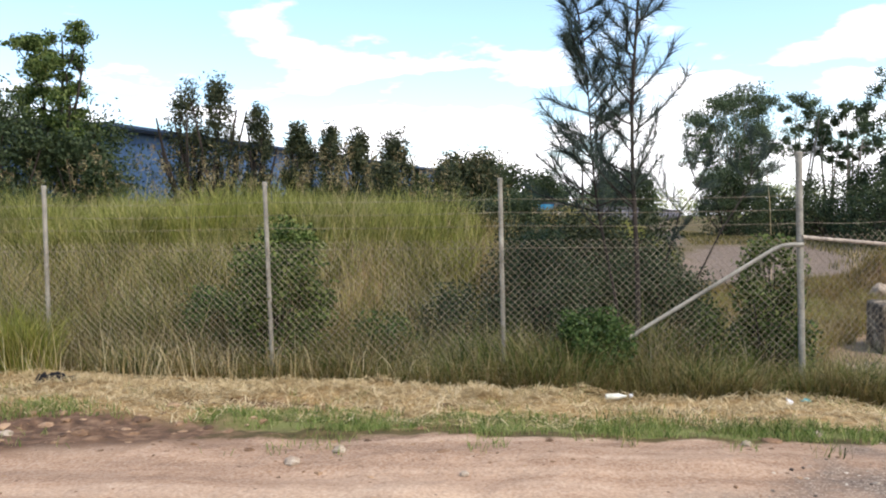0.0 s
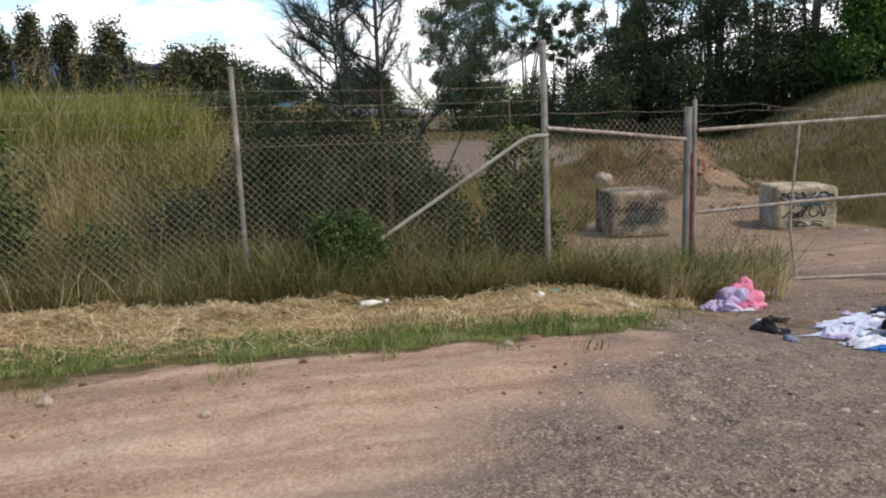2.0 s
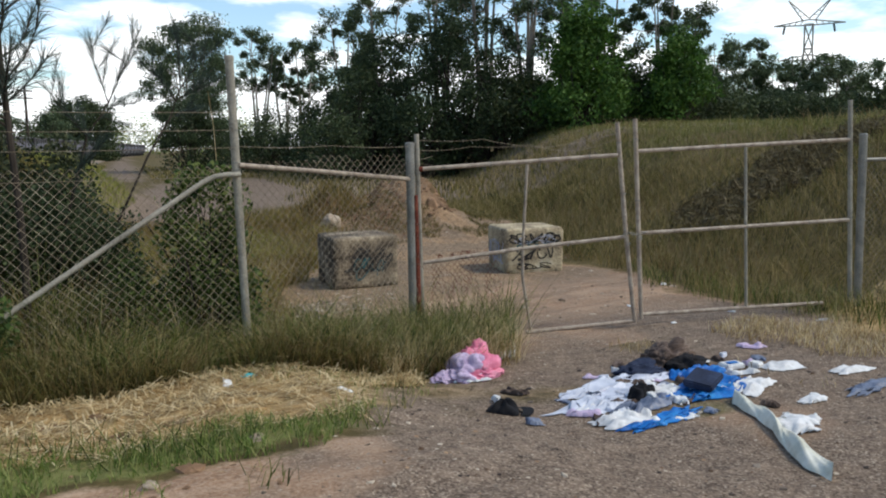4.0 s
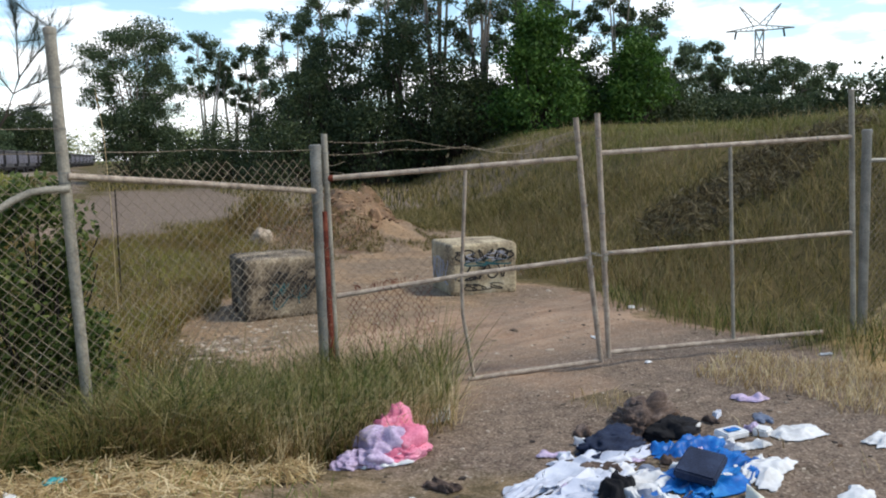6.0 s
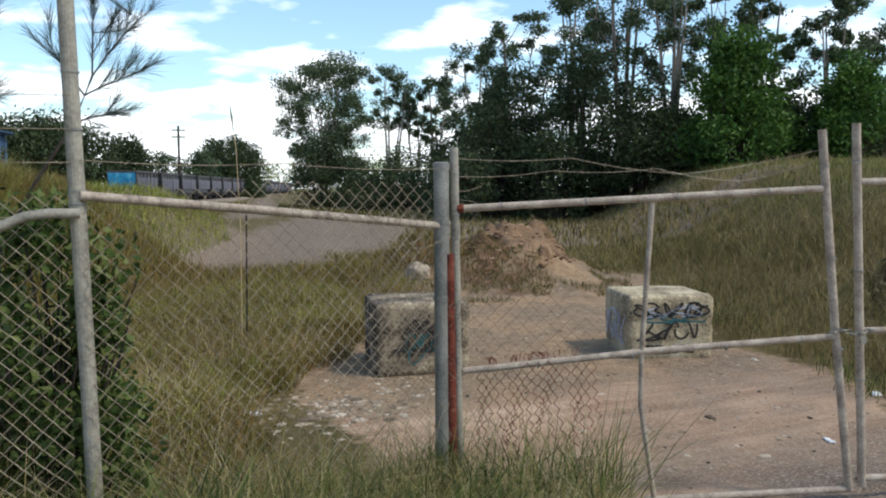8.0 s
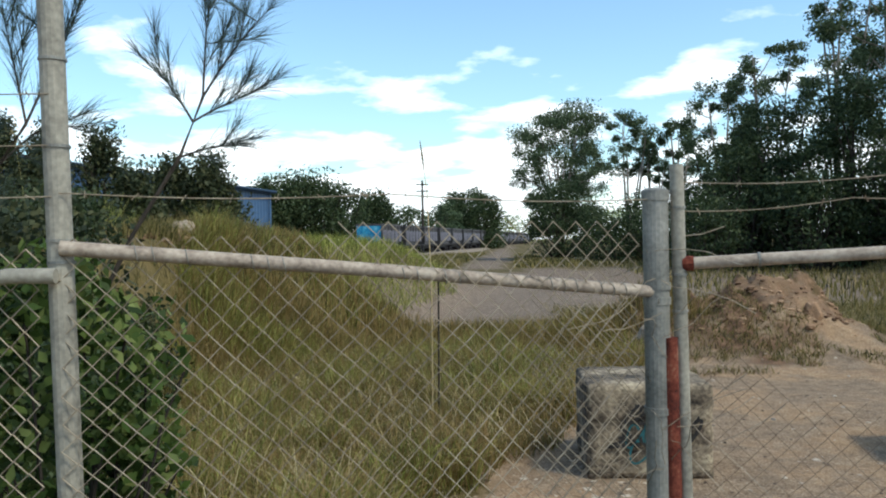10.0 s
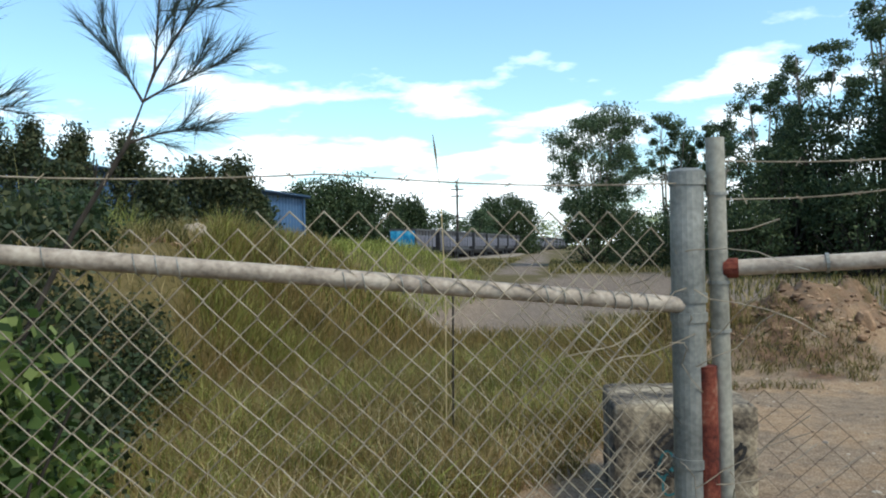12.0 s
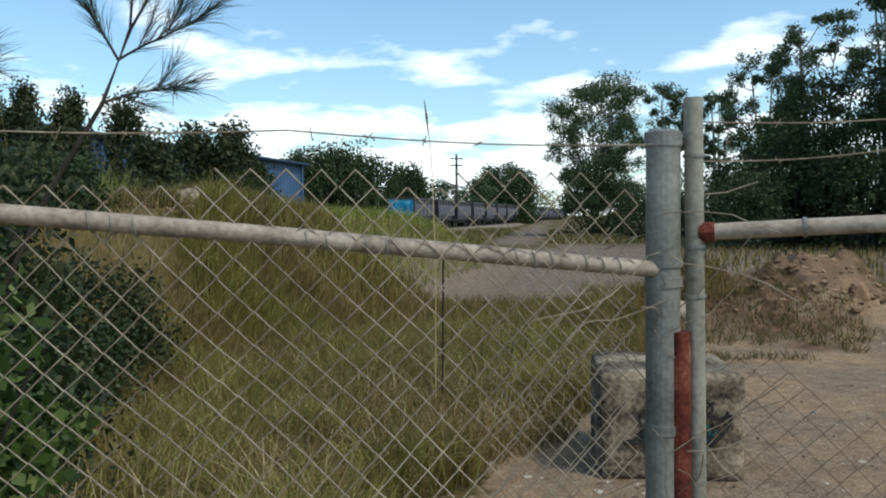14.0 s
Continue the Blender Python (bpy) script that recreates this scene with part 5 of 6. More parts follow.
clump = lambda x, y, s=1.3: 0.5 + 0.5 * fuzz(x, y, s)
P = scatter(230000, -15, -0.5, 0.6, 12, lambda x, y, q: (q < 0.12 + 1.1 * np.maximum(0, clump(x, y, 2.2) - 0.2)) & (x - 0.27 * y < -2.6 + fuzz(x, y, 0.6)) & (q < 1.2 - 0.06 * y) & ((x < -3.4 + 0.5 * fuzz(x, y, 0.8)) | (y > 8.6) | (q < 0.12)), 1)
low = (P[:, 1] < 2.2 + 0.9 * fuzz(P[:, 0], P[:, 1], 0.8)) & (rng.uniform(size=len(P)) < 0.8)
Q = P[low]
meadow("bank_grass", "brown and green rough grass at the foot of the bank", Q, 0.35 + 0.6 * clump(Q[:, 0], Q[:, 1], 1.7) ** 1.5, 0.008, M_DRY, 12, 0.8, 0.7)
P = P[~low]
end = P[:, 0] > -3.5 + 0.4 * fuzz(P[:, 0], P[:, 1], 1.0)
Q = P[end]
meadow("bank_grass", "dull green grass on the end of the bank", Q, 0.35, 0.011, M_HILL, 115, 0.7, 0.5)
P = P[~end]
top_ = (P[:, 1] > 3.6 + 0.9 * fuzz(P[:, 0], P[:, 1], 0.9)) & (rng.uniform(size=len(P)) < 0.6)
Q = P[top_]
meadow("bank_grass", "bright yellow-green tufts along the top of the bank", Q, 0.45 + 0.75 * clump(Q[:, 0], Q[:, 1], 1.2) ** 1.6, 0.010, M_CREST, 116, 0.5, 0.55)
P = P[~top_]
meadow("bank_grass", "tall yellow-green grass on the bank behind the fence", P, 0.4 + 0.7 * clump(P[:, 0], P[:, 1], 1.5) ** 1.5, 0.010, M_TALL, 11, 0.6, 0.6)
P = scatter(60000, -9, 3, 11, 34, lambda x, y, q: (land(x, y) > 0.12) & (x - 0.27 * y < -2.7) & (np.hypot((x + 2.5) / 0.8, (y - 9.6) / 1.2) > 1) & (y < 24) & (q < 1.25 - 0.03 * y), 153)
meadow("bank_grass", "yellow-green grass running down the end of the bank", P, 0.20 + 0.22 * clump(P[:, 0], P[:, 1], 0.9), 0.014, M_CREST, 154, 0.7, 0.6)
P = scatter(22000, -26, -6, 10, 26, lambda x, y, q: q < 0.9, 12)
meadow("bank_grass", "tall grass on the bank below the shed", P, 0.9, 0.03, M_TALL, 13)
P = along_verge(76000, -11, 1.75, -0.62, 1.05, lambda x, y, q: (q < 0.08 + 0.92 * clump(x, y, 2.6)) & (y > -0.5 + 0.16 * fuzz(x, y, 1.5)), 2)
br_ = fuzz(P[:, 0] + 4, P[:, 1], 1.3) + 0.8 * rng.normal(size=len(P)) * 0.5 > 0.25
Q = P[br_]
meadow("verge_grass", "brown dry grass along the foot of the fence", Q, 0.26 + 0.62 * clump(Q[:, 0], Q[:, 1], 2.2) ** 1.4, 0.007, M_DRY, 114, 0.7, 0.9)
P = P[~br_]
meadow("verge_grass", "green and dry grass along the foot of the fence", P, 0.26 + 0.70 * clump(P[:, 0], P[:, 1], 2.0) ** 1.4 * (0.55 + 0.45 * (P[:, 0] < -1.2)), 0.0085, M_VERGE, 14, 0.8, 1.0)
P = scatter(4200, -9.4, -7.6, -0.45, 0.15, lambda x, y, q: np.hypot((x + 8.5) / 0.8, (y + 0.15) / 0.3) < 0.9 + 0.3 * fuzz(x, y, 3.0), 155)
meadow("verge_grass", "tall arching yellow-green clump by the fence post", P, 0.85, 0.010, M_CREST, 156, 0.5, 0.9)
P = along_verge(11000, -11, 1.3, -0.7, -0.3, lambda x, y, q: q < 2.2 * np.maximum(0, clump(x, y, 2.3) - 0.45), 15)
meadow("verge_grass", "drooping dry stalks at the verge's edge", P, 0.34, 0.007, M_DRY, 16, 0.8, 0.8)
P = scatter(8500, 0.2, 3.2, -1.35, 0.5, lambda x, y, q: (np.hypot((x - 1.7) / 1.3, (y + 0.25) / 0.8) < 0.8 + 0.4 * fuzz(x, y, 2.5)) & (q < 0.25 + 0.75 * smooth01(-1.2, -0.3, y)), 17)
meadow("gate_grass", "green grass tuft round the gate post", P, 0.46 + 0.30 * clump(P[:, 0], P[:, 1], 3.0), 0.006, M_VERGE, 18, 0.8, 0.9)
P = scatter(110000, -1.8, 4.6, 0.6, 10.5, lambda x, y, q: (q < 0.35 + 0.65 * clump(x, y, 1.2)) & (x < 0.3 * fuzz(x, y, 1.5) + np.interp(y, [0.7, 2.4, 3.0, 3.6, 4.4, 6, 8.5, 11], [1.2, 0.75, 0.8, 1.5, 2.25, 3.3, 4.2, 4.6])), 3)
meadow("inner_grass", "brown-green rough grass inside the fence", P, 0.22 + 0.42 * clump(P[:, 0], P[:, 1], 1.8), 0.0065, M_INNER, 19, 1.0, 0.8)
fresh = fuzz(P[:, 0] + 7, P[:, 1], 1.5) + 0.5 * rng.normal(size=len(P)) > 0.35
Q = P[fresh]
meadow("inner_grass", "yellow-green tufts in the rough grass inside the fence", Q, 0.24 + 0.42 * clump(Q[:, 0], Q[:, 1], 1.8), 0.0075, M_CREST, 79, 0.7, 0.7)
P = scatter(26000, -3, 6, 10, 15, lambda x, y, q: (q < 0.3 + 0.7 * clump(x, y, 1.2)) & (y < 13.8 + 0.6 * fuzz(x, y, 0.7)), 31)
meadow("inner_grass", "brown-green rough grass inside the fence", P, 0.35, 0.012, M_INNER, 32)
P = scatter(420000, 6, 32, -6, 34, lambda x, y, q: (x > toe(y) + 0.15 + 0.35 * fuzz(x, y, 1.1)) & (q < (0.30 + 0.7 * clump(x, y, 0.8)) * np.clip(1.3 - 0.045 * np.hypot(x, y), 0.18, 1)) & (np.hypot((x - 11.4) / 3.0, (y - 3.4) / 1.5) > 0.8 + 0.3 * fuzz(x, y, 1.2)), 4)
HW = 0.006 + 0.0006 * np.hypot(P[:, 0], P[:, 1])
HH = 0.20 + 0.26 * clump(P[:, 0], P[:, 1], 0.6)
hd = P[:, 0] - toe(P[:, 1]) + 1.6 * fuzz(P[:, 0], P[:, 1], 0.45) + rng.normal(size=len(P)) * 0.7
kind_ = np.where(hd > 5.2, 2, np.where((hd < 2.2) & (fuzz(P[:, 0], P[:, 1], 0.6) > -0.1), 1, 0))
for k, mt, lb in ((0, M_HILL, "dry green-brown grass covering the hill"), (1, M_DRY, "brown dry grass at the hill's foot"), (2, M_HILLTOP, "fresh green grass on the hill's crest")):
    m = kind_ == k
    meadow("hill_grass", lb, P[m], HH[m] * (0.8 if k == 2 else 1.0), HW[m] * 0.8, mt, 20 + 100 * k, 1.0, 0.8)
P = scatter(70000, 6, 24, -4, 26, lambda x, y, q: (x > toe(y) + 0.3 + 0.3 * fuzz(x, y, 1.3)) & (q < np.clip(1.25 - 0.06 * np.hypot(x, y), 0.15, 1) * np.maximum(0, clump(x, y, 0.7) - 0.1)), 151)
meadow("hill_stalks", "feathery tan seed stalks standing over the hill's grass", P, 0.38 + 0.2 * clump(P[:, 0], P[:, 1], 0.6), 0.004 + 0.0004 * np.hypot(P[:, 0], P[:, 1]), M_PLUME, 152, 0.7, 0.9)
P = scatter(20000, 7.6, 15, 1.2, 5.8, lambda x, y, q: np.hypot((x - 11.4) / 3.0, (y - 3.4) / 1.5) < 0.85 + 0.3 * fuzz(x, y, 1.2), 51)
v, f = leaves(P + np.array([0, 0, 0.12]) + rng.normal(size=(len(P), 3)) * np.array([0.05, 0.05, 0.08]), 0.22, 0.03, 52, 0.4)
tagged(mesh_np("bracken", v, f, M_BRACKEN), "dead brown bracken in a bare patch on the hill", "bracken", kind="stuff")
P = scatter(520, -12, -2.0, 3.6, 7.0, lambda x, y, q: (q < 0.8 * clump(x, y, 0.6) + 0.1) & (x - 0.27 * y < -3.4), 53)
v, f = blades(P, 1.25, 0.006, 0.15, 0.15, 54)
tagged(mesh_np("seed_stalks", v, f, M_TALL), "tall thin stalks along the bank's crest", "grass", kind="stuff")
tips = v.reshape(-1, 5, 3)[:, 4]
v, f = leaves(np.repeat(tips, 14, 0) + rng.normal(size=(len(tips) * 14, 3)) * np.array([0.035, 0.035, 0.08]), 0.10, 0.012, 55, 0.0)
tagged(mesh_np("seed_heads", v, f, M_PLUME), "reddish feathery seed heads above the bank", "grass", kind="stuff")
P = scatter(16000, 4.5, 14, 11.6, 17.5, lambda x, y, q: (q < 0.4 + 0.6 * clump(x, y, 1.0)) & (x > 6.5 - 0.3 * (y - 12)) & (np.hypot((x - 7.8) / 1.5, (y - 11.2) / 1.4) > 1), 157)
meadow("far_grass", "brown-green grass behind the dirt pile", P, 0.32, 0.012, M_HILL, 158, 0.8, 0.7)
P = scatter(40000, 5, 60, 14, 75, lambda x, y, q: (x > np.minimum(toe(y) - 8, 14 + (y - 40) * 0.2)) & (x < toe(y) + 4) & (y > 15 + fuzz(x, y, 0.3)) & (q < 0.8) & ((y > 22) | (x > toe(y) - 2)), 33)
meadow("far_grass", "green grass beyond the gravel yard", P, 0.35, 0.05, M_HILL, 34)
P = scatter(30000, -14, 16, 48, 100, lambda x, y, q: np.abs(x - (6.5 + (y - 45) * 0.17)) > 2.0, 35)
meadow("far_grass", "green grass beyond the gravel yard", P, 0.35, 0.07, M_HILL, 36)
P = scatter(30000, -9.5, 0.6, -3.1, -1.7, lambda x, y, q: (y + 0.05 * x < -2.05 + 0.25 * fuzz(x, y, 1.4)) & (y + 0.05 * x > -2.75 + 0.25 * fuzz(x, y, 1.2)) & (fuzz(x, y, 1.9) + 0.7 * fuzz(x, y, 4.6) > -0.15 - 0.5 * (q < 0.25)) & (x > -6.9 + fuzz(x, y, 1)) & ((x + 1.3) * 0.66 - (y + 3.4) * 0.6 < 0.2), 5)
meadow("short_grass", "short green grass strip beside the dirt road", P, 0.085, 0.006, M_LAWN, 21, 0.7, 0.5)
P = scatter(7000, 2.9, 6.0, -3.2, -0.9, lambda x, y, q: (fuzz(x, y, 1.6) + 0.5 * fuzz(x, y, 4.0) > 0.05) & (q < smooth01(2.9, 3.8, x)), 37)
meadow("short_grass", "dry tufts beside the litter", P, 0.13, 0.006, M_STRAW, 38, 0.8, 0.5)


P = scatter(16000, -11, 1.2, -0.6, 3.0, lambda x, y, q: (q < 0.7 * clump(x, y, 1.5)) & ((y < 0.6) | (x < 0.8)), 61)
meadow("dry_stalks", "thin pale dry stalks standing in the grass", P, 0.62, 0.0042, M_STRAW, 62, 0.6, 0.5)
P = scatter(14000, -1.5, 3.6, 0.6, 8.5, lambda x, y, q: (q < 0.7 * clump(x, y, 1.6)) & (x < np.interp(y, [0.7, 2.4, 3.0, 3.6, 4.4, 6, 8.5], [1.1, 0.6, 0.7, 1.3, 2.1, 3.0, 4.0])), 63)
meadow("dry_stalks", "thin pale dry stalks standing in the rough grass", P, 0.50, 0.0042, M_STRAW, 64, 0.7, 0.6)
P = scatter(8000, 0.1, 3.0, -1.4, 0.3, lambda x, y, q: (np.hypot((x - 1.5) / 1.3, (y + 0.35) / 0.8) < 0.9 + 0.4 * fuzz(x, y, 2.5)), 65)
meadow("dry_stalks", "thin pale dry stalks round the gate post", P, 0.42, 0.0038, M_STRAW, 66, 0.9, 0.7)
P = scatter(2500, 5.0, 6.6, -4, 2.5, lambda x, y, q: (x > toe(y) - 0.25 + 0.2 * fuzz(x, y, 2)), 67)
meadow("verge_grass", "green grass beside the further gate post", P, 0.34, 0.007, M_VERGE, 68, 0.6, 0.5)


P = scatter(16000, -9.5, 0.9, -2.2, -0.55, lambda x, y, q: (q < 0.6) & (fuzz(x, y, 2.1) + 0.6 * fuzz(x, y, 5.0) > 0.35) & ((x + 1.3) * 0.66 - (y + 3.4) * 0.6 < 0.25) & (x > -8), 71)
meadow("verge_tufts", "ragged pale tufts standing in the cut straw", P, 0.06, 0.005, M_STRAW, 72, 1.0, 0.6)
P = scatter(9000, -8, 0.9, -3.3, -0.6, lambda x, y, q: (fuzz(x + 9, y, 1.7) + 0.6 * fuzz(x, y + 5, 4.2) > 0.45) & ((x + 1.3) * 0.66 - (y + 3.4) * 0.6 < 0.35), 73)
meadow("verge_tufts", "ragged green tufts on the verge", P, 0.09, 0.005, M_LAWN, 74, 0.8, 0.6)
P = scatter(1600, -2.2, 0.4, -3.3, -2.0, lambda x, y, q: (fuzz(x + 3, y, 2.4) > 0.2) & ((x + 1.3) * 0.66 - (y + 3.4) * 0.6 < 0.35), 75)
meadow("verge_tufts", "taller green weeds at the drive's corner", P, 0.17, 0.006, M_VERGE, 76, 0.9, 0.8)
P = along_verge(8000, -10, 1.3, -0.68, -0.35, lambda x, y, q: q < 2.2 * np.maximum(0, clump(x, y, 1.9) - 0.4), 77)
meadow("verge_grass", "long dry blades drooping over the verge's edge", P, 0.5, 0.006, M_DRY, 78, 0.9, 0.9)


def straw(n, x0, x1, y0, y1, keep, seed, name, label):
    r = np.random.default_rng(seed)
    P = scatter(n, x0, x1, y0, y1, keep, seed)
    n = len(P)
    a = r.uniform(0, np.pi, n)
    L = r.uniform(0.04, 0.16, n)[:, None]
    d = np.stack([np.cos(a), np.sin(a), r.normal(size=n) * 0.22], 1) * L
    s = np.stack([-np.sin(a), np.cos(a), np.zeros(n)], 1) * 0.003
    c = P + np.array([0, 0, 1]) * (0.012 + np.abs(r.normal(size=n)) * 0.028)[:, None]
    v = np.stack([c - d / 2 - s, c - d / 2 + s, c + d / 2 + s, c + d / 2 - s], 1).reshape(-1, 3)
    q = np.arange(n)[:, None] * 4
    ob = mesh_np(name, v, np.concatenate([q + np.array([0, 1, 2]), q + np.array([0, 2, 3])]), M_STRAW)
    tagged(ob, label, "straw", kind="stuff")


straw(150000, -10, 0.9, -2.7, -0.1, lambda x, y, q: (y < verge(x) - 0.6 + 0.06 * fuzz(x, y, 5)) & (y + 0.05 * x > -2.0 + 0.15 * fuzz(x, y, 2.0) - 0.5 * (q < 0.12)) & (q < (0.10 + 0.9 * clump(x, y, 2.4)) * (0.35 + 0.65 * smooth01(-1.9, -1.3, y)) * (1 - 0.9 * furrow(x, y))) & ((x + 1.3) * 0.66 - (y + 3.4) * 0.6 < 0.15 + 0.2 * fuzz(x, y, 2)), 6, "straw", "pale cut straw lying along the verge")


# ---- loose stones ----
def stones(n, pts, size, material, name, label, seed, flat=0.6):
    r = np.random.default_rng(seed)
    s = bmesh.new()
    if np.max(size) < 0.012:
        bmesh.ops.create_cone(s, cap_ends=True, cap_tris=True, segments=4, radius1=1.0, radius2=0.55, depth=1.3)
        bmesh.ops.triangulate(s, faces=s.faces[:])
        bmesh.ops.delete(s, geom=[f for f in s.faces if f.normal.z < -0.9], context="FACES")
    else:
        bmesh.ops.create_icosphere(s, subdivisions=1, radius=1.0)
    base = np.array([v.co[:] for v in s.verts])
    fc = np.array([[v.index for v in f.verts] for f in s.faces])
    s.free()
    n = len(pts)
    R = (np.broadcast_to(size, (n,)) * r.lognormal(0, 0.45, n))
    V = base[None] * (1 + r.normal(size=(n, len(base), 1)) * 0.18) * R[:, None, None] * np.stack([r.uniform(0.7, 1.4, n), r.uniform(0.7, 1.4, n), np.full(n, flat)], 1)[:, None]
    V = V + pts[:, None] + np.array([0, 0, 1]) * (R * flat * 0.35)[:, None, None]
    F = (np.arange(n)[:, None, None] * len(base) + fc[None]).reshape(-1, 3)
    ob = mesh_np(name, V.reshape(-1, 3), F, material)
    return tagged(ob, label, "stones", kind="stuff")


P = scatter(46000, -1.5, 4.8, -5.4, -0.6, lambda x, y, q: (x + 1.3) * 0.66 - (y + 3.4) * 0.6 > 0.1 + 0.3 * fuzz(x, y, 2), 7)
stones(0, P, 0.0065, M_GRAVEL, "gravel", "loose grey gravel on the drive", 22)
P = scatter(18000, 1.6, 8.0, -0.9, 9, lambda x, y, q: x < toe(y), 8)
stones(0, P, 0.0078, M_GRAVEL, "gravel", "loose pale stones on the track inside", 23)
P = scatter(20000, 0.7, 3.4, 1.6, 4.5, lambda x, y, q: q < np.exp(-((x - 1.95 - 0.25 * (y - 3.2)) / 0.6) ** 2 - ((y - 3.2) / 0.65) ** 2) * 1.2 * clump(x, y, 1.7), 9)
stones(0, P, 0.019, M_STONE, "rubble", "flat pale rubble spilled beside the block", 24, 0.3)
P = scatter(2000, 3.6, 9.8, 8.8, 13.2, lambda x, y, q: land(x, y) > 0.12 + 0.3 * q, 10)
stones(0, P, 0.028, M_CLOD, "rubble", "clay clods and stones on the dirt pile", 25)
P = scatter(500, 1.8, 8.0, -0.7, 9, lambda x, y, q: (x < toe(y)) & (q < clump(x, y, 0.9)), 49)
stones(0, P, 0.02, M_STONE, "stones", "scattered larger stones on the track inside", 50, 0.5)
P = scatter(5200, -10, 4, -8, -2.4, lambda x, y, q: q < 0.10 + 0.7 * np.exp(-((y + 3.0) / 0.35) ** 2) + 0.5 * clump(x, y, 0.8) + np.exp(-((x + 6.7) / 1.5) ** 2 - ((y + 2.65) / 0.7) ** 2), 41)
stones(0, P, 0.010, M_CLOD, "gravel", "clods and pebbles on the dirt road", 42)
P = scatter(15000, -8, 1.5, -7, -2.7, lambda x, y, q: q < 0.25 + 0.75 * clump(x, y, 1.6), 81)
stones(0, P, 0.0072, M_CLOD, "gravel", "small pebbles and crumbs on the dirt road", 82)
P = scatter(1500, -9.5, -0.8, -3.5, -1.3, lambda x, y, q: (q < 0.8 * furrow(x, y) + 0.5 * np.exp(-((y + 3.0) / 0.25) ** 2) * clump(x, y, 1.4) + 0.7 * np.exp(-((x + 6.7) / 1.6) ** 2 - ((y + 2.6) / 0.5) ** 2)), 47)
stones(0, P, 0.024, M_CLOD, "clods", "crumbled red-brown clods along the road's edge", 48, 0.5)
P = scatter(22000, 3.4, 9.4, 8.0, 12.8, lambda x, y, q: (fuzz(x, y, 1.4) + 0.6 * fuzz(x, y, 3.3) > 0.35 * (x > 6.9) - 0.1) & (q < 0.8), 43)
meadow("pile_weeds", "sparse weeds on the dirt pile", P, 0.14, 0.011, M_DRY, 44, 1.0, 0.6)


P = scatter(700, -3.2, -1.6, 8.8, 11.2, lambda x, y, q: q < np.exp(-((x + 2.5) / 0.5) ** 2 - ((y - 9.6) / 0.8) ** 2), 45)
stones(0, P, 0.05, M_CLOD, "rubble", "clods of red dirt at the bank's end", 46)


def rock(name, label, at, size, seed, material=M_STONE, flat=0.75):
    bm = bmesh.new()
    bmesh.ops.create_icosphere(bm, subdivisions=3, radius=1.0)
    for v in bm.verts:
        q = v.co * 1.3 + Vector((seed * 3.1, 0, 0))
        v.co *= 1 + 0.35 * noise.noise(q) + 0.12 * noise.noise(q * 3)
        v.co = Vector((v.co.x * size[0], v.co.y * size[1], v.co.z * size[2]))
    ob = part(name, bm, material)
    ob.location = at
    return tagged(ob, label, "rock")


def on_land(x, y, dz=0.0):
    return (x, y, float(land(x, y)) + dz)


rock("boulder", "pale angular boulder on the dirt pile", on_land(4.95, 9.75, 0.12), (0.20, 0.18, 0.19), 5)
rock("boulder", "red clay boulder on the dirt pile", on_land(7.75, 10.2, 0.0), (0.16, 0.16, 0.22), 6, M_CLOD)
rock("boulder", "pale stone on the bank's end", (-2.0, 9.6, float(land(-2.0, 9.6)) + 0.12), (0.16, 0.14, 0.12), 7)
for i, (x, y, s) in enumerate(((-4.33, -3.42, 0.05), (-4.08, -3.14, 0.045), (-6.6, -2.95, 0.05), (-0.75, -2.55, 0.04), (-1.35, -2.95, 0.035), (-3.2, -3.6, 0.03))):
    rock("stone", "small pale stone at the road's edge", on_land(x, y, 0.01), (s, s * 0.8, s * 0.7), 20 + i)


# ---- litter on the drive ----
M_PINK = surface("pink_fabric", [(196, 92, 120), (222, 128, 150), (236, 176, 190)], scale=5, rough=0.9, bump=0.3, fine=60)
M_LILAC = surface("lilac_printed_fabric", [(150, 128, 160), (196, 176, 200), (226, 206, 216)], scale=9, rough=0.9, bump=0.3, fine=70)
M_NAVY = surface("navy_denim", [(22, 26, 40), (38, 46, 66), (58, 68, 90)], scale=6, rough=0.9, bump=0.4, fine=90)
M_BROWN = surface("brown_fabric", [(52, 40, 34), (92, 76, 66), (150, 132, 118)], scale=5, rough=0.9, bump=0.4, fine=70)
M_BLKC = surface("black_fabric", [(14, 14, 16), (32, 30, 32)], scale=6, rough=0.9, bump=0.3, fine=80)
M_TARP = surface("blue_tarpaulin", [(8, 72, 140), (16, 104, 180), (60, 150, 210)], scale=4, rough=0.45, bump=0.2, fine=30)
M_SHEET = surface("white_plastic_sheet", [(178, 182, 196), (206, 208, 216), (228, 228, 230)], scale=3, rough=0.4, bump=0.15, fine=20)
M_PAPER = surface("white_paper", [(196, 192, 186), (222, 220, 216), (236, 234, 230)], scale=4, rough=0.85, bump=0.1, fine=30)
M_FILM = surface("milky_plastic_film", [(184, 180, 158), (216, 211, 190), (238, 233, 216)], scale=5, rough=0.3, bump=0.2, fine=24)
M_AQUA = surface("aqua_plastic", [(40, 150, 160), (80, 186, 190)], scale=4, rough=0.5, bump=0.1)
M_GREY = surface("grey_blue_plastic", [(92, 100, 118), (130, 136, 150)], scale=4, rough=0.4, bump=0.2)


